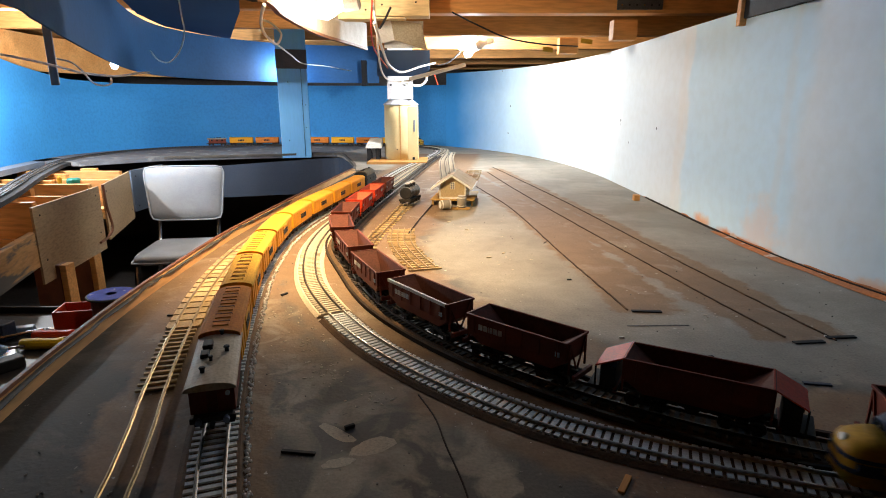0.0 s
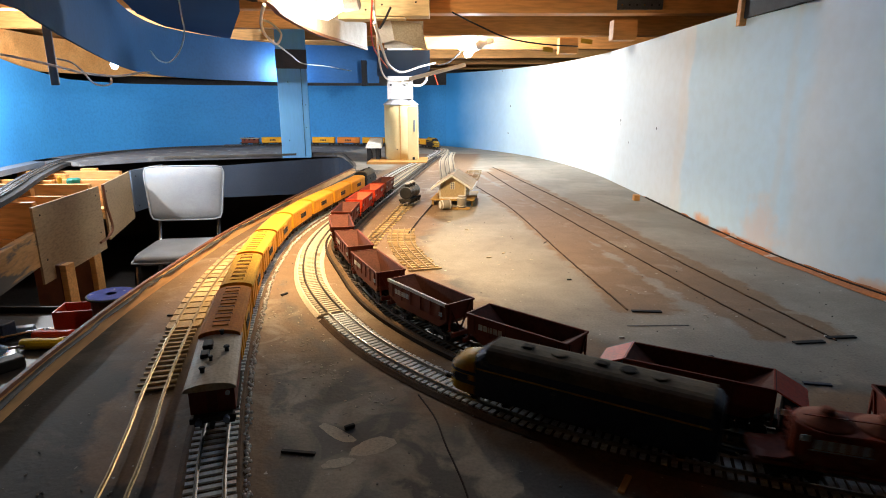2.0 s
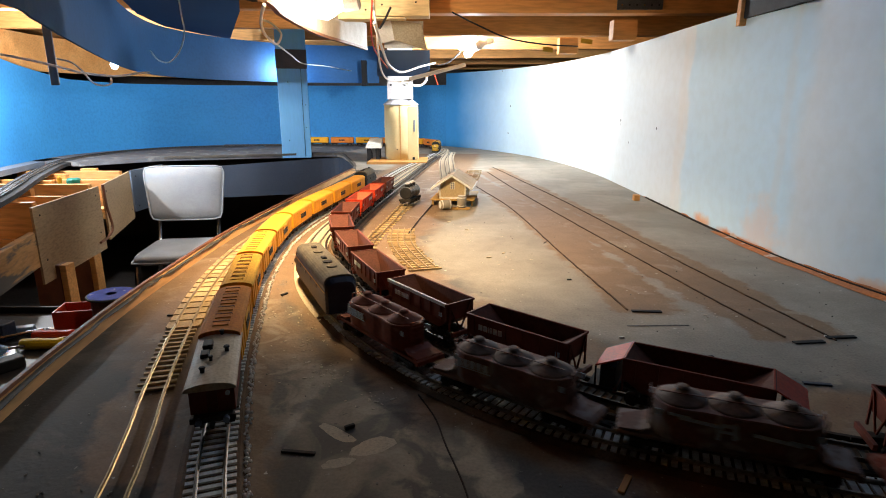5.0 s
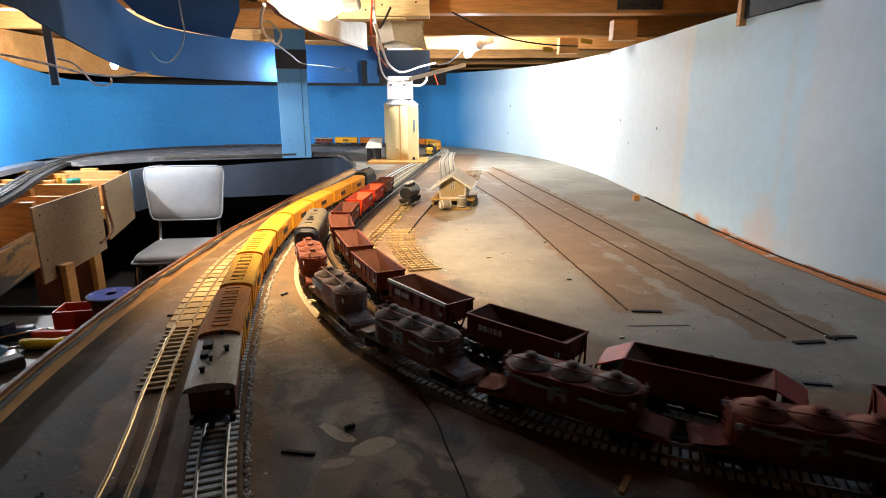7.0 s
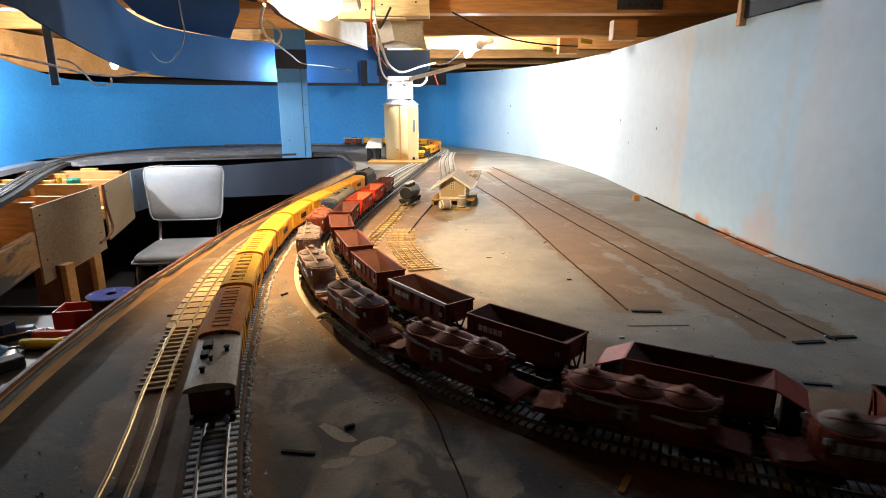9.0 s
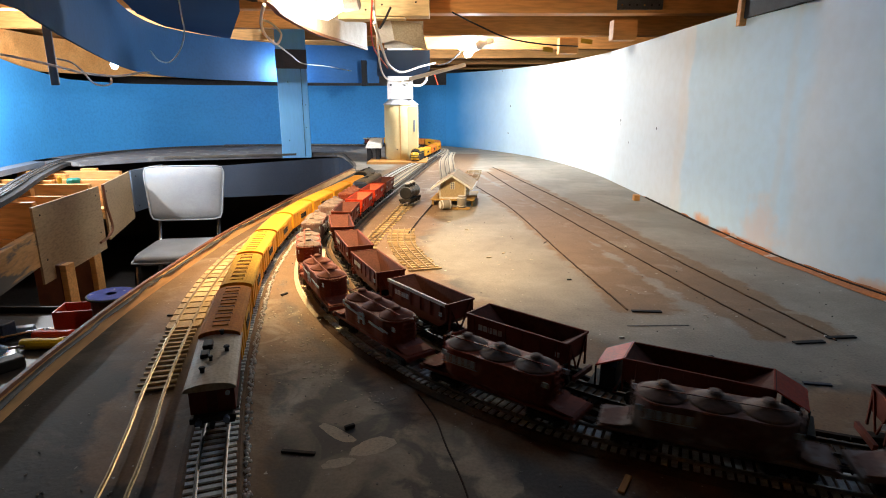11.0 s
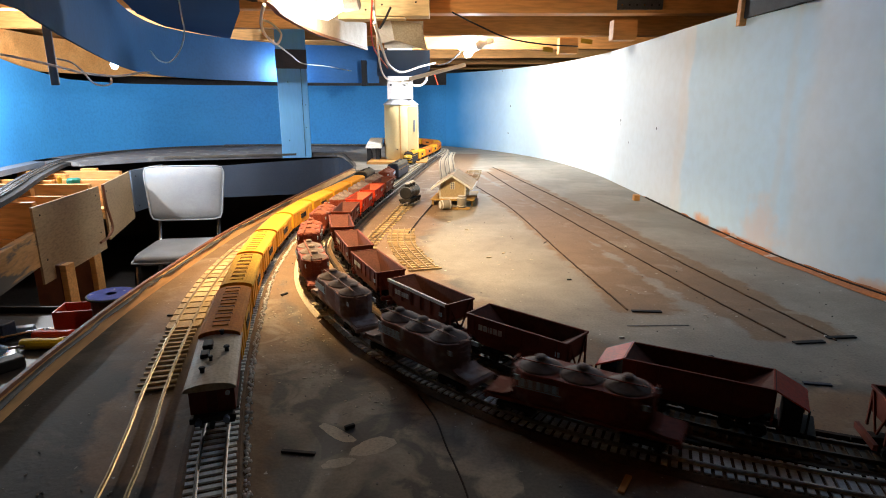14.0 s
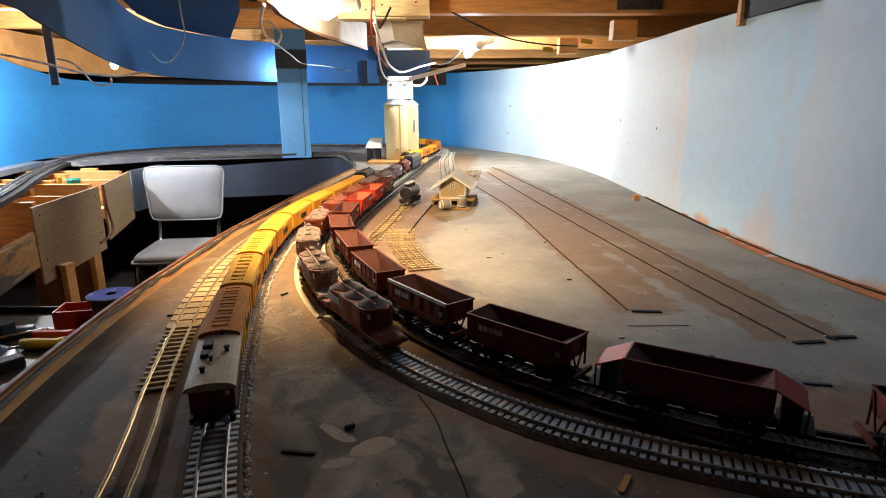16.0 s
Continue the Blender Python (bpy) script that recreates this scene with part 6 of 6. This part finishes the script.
wire([(0.06, 2.08, 0.40), (0.02, 2.05, 0.365), (-0.02, 2.02, 0.352)], 0.004, BLACK, "black flex of the bulb")
wire([(0.02, 1.35, 0.425), (0.08, 1.37, 0.40), (0.15, 1.39, 0.375), (0.25, 1.5, 0.372), (0.36, 1.6, 0.376)], 0.003, BLACK, "black flex along the joists")
wire([(-0.019, 2.20, 0.295), (-0.025, 2.20, 0.312), (-0.034, 2.20, 0.340)], 0.0025, RED_PLASTIC, "short red wire end hanging down")
for x, y, z, w in ((0.322, 1.835, 0.388, 0.016), (0.440, 1.835, 0.412, 0.018)):
    tg = link_mesh("yellow_tape", box(-w, w, -0.001, 0.001, -0.007, 0.007, 0.0005), LOCO_YELLOW)
    tg.matrix_basis = pose(x, y, z, 0, 8, 0)
    tagged(tg, "yellow tape flag on the ceiling wiring", "tape")
bulb(0.125, 2.05, 0.421, PERF_GLASS, "unlit clear bulb in a joist socket", (0, 70, 0), 0.015)
PERF = mat("perforated_card", (0.50, 0.44, 0.32), (0.44, 0.38, 0.27), 0.7, scale=200, fine=300, bump=0.3)
shade = thing("card_shade", "bent cream cardboard lamp shade hung from the joists", "lamp shade", pose(-0.10, 1.50, 0.385, 0, 0, 0))
part("front_flap", loft([[(-0.030, 0, 0.045), (0.045, 0, 0.035), (0.045, 0.002, 0.035), (-0.030, 0.002, 0.045)], [(-0.020, -0.02, -0.005), (0.062, -0.02, -0.030), (0.062, -0.018, -0.030), (-0.020, -0.018, -0.005)]]), PERF, shade, "perforated beige card flap")
part("side_flap", loft([[(-0.070, 0.0, 0.020), (-0.030, 0, 0.045), (-0.030, 0.002, 0.045), (-0.070, 0.002, 0.020)], [(-0.062, 0.01, -0.012), (-0.020, -0.02, -0.006), (-0.020, -0.018, -0.006), (-0.062, 0.012, -0.012)]]), WHITE, shade)
part("back_flap", box(-0.05, 0.05, 0.03, 0.032, -0.02, 0.045), WHITE, shade)
# the white colour stands in for strong light on the batten
batten = link_mesh("lit_batten", box(-0.095, 0.095, -0.02, 0.02, -0.006, 0.006, 0.001), WHITE)
batten.matrix_basis = pose(-0.02, 1.95, 0.328, 0, -14, 8)
tagged(batten, "timber batten coloured white for its bright light, carrying the cables", "batten")
tagged(link_mesh("brown_flap", box(-0.17, -0.105, 0.98, 0.985, 0.408, 0.47, m=None), HARDBOARD), "brown hardboard flap by the bulb", "flap")
strap = thing("hanging_strap", "black metal strap hanging below the joists", "strap", pose(-1.197, 1.82, 0.0))
part("plate", box(-0.014, 0.011, -0.003, 0.003, 0.282, 0.506, 0.001), BLACK, strap)
part("side_plate", box(0.004, 0.020, 0.004, 0.008, 0.283, 0.40, 0.001, m=pose(0, 0, 0, 0, -3, 0)), WHITE, strap)
# framed slot in the pale backdrop, a black panel for its shaded inside; packing over its top
slot = thing("wall_slot", "black panel for a shaded slot in the backdrop, orange timber jamb", "opening", pose(0.508, 0.955, 0.0))
part("slot_shade", box(-0.006, 0.004, -0.13, 0.055, 0.366, 0.43), BLACK, slot)
part("jamb", box(-0.012, 0.004, 0.055, 0.068, 0.355, 0.43, 0.001), PINE, slot)
for x, y, z in ((0.455, 1.50, 0.41), (0.40, 1.9, 0.40)):
    tagged(link_mesh("joist_block", box(x - 0.03, x + 0.03, y, y + 0.04, 0.382, 0.43, 0.001), PINE), "short pine packing block at the wall head", "block", "packing blocks")
# orange undercoat showing along the foot of the pale backdrop
foot = [p for p in LINE_WALL if 0.5 < p.y < 1.42 and p.x > 0.4]
for k, (lo, hi, up) in enumerate(((0.52, 0.82, 0.008), (0.80, 1.05, 0.008), (1.10, 1.20, 0.012), (1.36, 1.42, 0.010))):
    seg = [p for p in foot if lo <= p.y <= hi]
    bm = bmesh.new()
    rows = []
    for i, p in enumerate(seg):
        n, _ = side(seg, i)
        h = up * (0.6 + 0.8 * abs(noise.noise((p.y * 30, k, 2.0))))
        f = min(1, 0.2 + i * 0.3, 0.2 + (len(seg) - 1 - i) * 0.3)
        rows.append([bm.verts.new((p.x + n.x * 0.0012, p.y + n.y * 0.0012, z)) for z in (0.0, h * f)])
    for a, b in zip(rows, rows[1:]):
        bm.faces.new((a[0], a[1], b[1], b[0]))
    tagged(link_mesh("undercoat_stain", bm, ORANGE_STAIN), "orange undercoat showing along the wall foot", "stain", kind="structure")
ribbon("undercoat_smear", shifted([p for p in foot if p.y < 1.03], 0.010), 0.011, 0.0009, ORANGE_STAIN, "orange smear on the board at the wall foot", 0.6, 31)
# raised black strip in place of the shaded open gap
tagged(link_mesh("gap_shade_strip", sweep(shifted([p for p in foot if 0.6 < p.y < 1.4], 0.0022), [(-0.0015, 0), (-0.0015, 0.003), (0.0015, 0.003), (0.0015, 0)]), DARK_GROOVE), "black strip standing for the shaded gap between board and backdrop", "gap", kind="structure")
tagged(link_mesh("wall_block", box(0.462, 0.476, 1.352, 1.366, 0, 0.014, 0.001), PINE), "small pine block at the wall foot", "block")

# plywood boxing nailed over the joist, perforated nail plate at the wall head
boxing = thing("joist_boxing", "pale plywood boxing nailed over a joist", "boxing", pose(0, 1.355, 0))
BOX_PLY = mat("pale_plywood_boxing", (0.72, 0.56, 0.30), (0.64, 0.48, 0.24), 0.6, scale=10, fine=180, bump=0.08, stretch=(0.2, 1, 1))
part("board", box(-0.234, -0.152, -0.006, 0.043, 0.411, 0.52, 0.001), BOX_PLY, boxing)
part("board", box(-0.150, -0.030, -0.010, 0.043, 0.417, 0.52, 0.001), BOX_PLY, boxing)
part("slip", box(-0.150, -0.085, -0.004, 0.030, 0.412, 0.4155, 0.0005), BOX_PLY, boxing)
for x, z in ((-0.060, 0.445), (-0.135, 0.440), (-0.172, 0.430), (-0.220, 0.432)):
    part("nail_head", cyl(0.0022, 0.0022, 0, 0.0015, 10, Matrix.Translation((x, -0.0095 if x > -0.15 else -0.0055, z)) @ pose(0, 0, 0, 90)), BOGIE, boxing)
plate = thing("nail_plate", "dark galvanised nail plate joining joist timbers", "bracket", pose(0.455, 1.395, 0))
part("plate", box(-0.055, 0.05, 0, 0.003, 0.437, 0.49, 0.0005), mat("dull_galvanised", (0.10, 0.10, 0.10), (0.15, 0.145, 0.14), 0.5, 0.6, scale=40), plate)
for i in range(6):
    for z in (0.447, 0.462, 0.477):
        part("nail_hole", cyl(0.0022, 0.0022, 0, 0.001, 8, Matrix.Translation((-0.044 + i * 0.017, -0.0002, z)) @ pose(0, 0, 0, 90)), CHROME if (i + int(z * 1000)) % 3 == 0 else BLACK, plate)

# flakes of plaster and dry glue shed along the curve and over the pale board
rng = random.Random(21)
bm = bmesh.new()
for cx, cy, spread, count in ((-0.165, 0.60, 0.030, 26), (-0.135, 0.52, 0.028, 34), (-0.10, 0.455, 0.025, 34), (-0.052, 0.405, 0.020, 18), (-0.19, 0.74, 0.02, 14), (0.06, 1.02, 0.06, 12), (0.02, 0.95, 0.05, 12), (0.10, 0.80, 0.05, 8), (0.30, 0.60, 0.04, 9), (0.16, 1.08, 0.04, 6)):
    for _ in range(count):
        r = rng.uniform(0.0005, 0.0015)
        m = Matrix.Translation((cx + rng.gauss(0, spread * 0.5), cy + rng.gauss(0, spread * 0.5), 0.0004)) @ Matrix.Rotation(rng.uniform(0, 6.3), 4, "Z") @ Matrix.Diagonal((r, r * rng.uniform(0.6, 2.6), r * 0.35, 1))
        bmesh.ops.create_icosphere(bm, subdivisions=1, radius=1.0, matrix=m)
tagged(link_mesh("plaster_flakes", bm, PALE_DUST), "pale flakes of plaster scattered over the board", "debris", kind="stuff")
for k, (x, y, a) in enumerate(((0.012, 1.10, 35), (0.045, 1.03, -20), (0.095, 0.86, 60), (0.07, 0.835, 15), (0.30, 0.90, 70))):
    litter("plaster_chip", x, y, 0.008 - 0.001 * (k % 3), 0.003, 0.0016, a, PALE_DUST, "pale plaster chip lying on the board")

screwdriver(pose(-0.93, 0.93, -0.2145, 0, 0, 38), BLACK, "black-handled screwdriver on the bench", 0.18)
screwdriver(pose(-0.86, 0.90, -0.2145, 0, 0, 35), mat("clear_blue_grip", (0.10, 0.25, 0.45), None, 0.25), "blue-handled screwdriver on the bench", 0.18)
for x, y, a in ((-0.70, 1.035, 10), (-0.62, 1.02, 60), (-0.78, 1.06, -20)):
    sc = link_mesh("metal_scrap", box(-0.022, 0.022, -0.004, 0.004, 0, 0.004, 0.001), CHROME)
    sc.matrix_basis = pose(x, y, -0.2145, 0, 0, a)
    tagged(sc, "small bright metal strip on the bench", "scrap", "scraps on the bench")


# ---- what moves ----
def motions():
    def far_nose(t):
        return float(np.interp(t, (0, 1.5, 3, 5, 7, 9, 10, 11, 12, 13, 14, 15, 16), (2.94, 2.81, 2.69, 2.53, 2.37, 2.21, 2.15, 2.10, 2.06, 2.02, 1.99, 1.965, 1.95)))

    times = [0.5 * k for k in range(33)]
    for ob, back, length in moving:
        walk(ob, [(t, rest_on(LINE_MAIN, NOSE_0 + SPEED * t - back, length)) for t in times])
    for ob, back, length in far_train:
        walk(ob, [(t, rest_on(LINE_VAN, far_nose(t) + back, length) @ pose(0, 0, 0, 0, 0, 180)) for t in times])


motions()
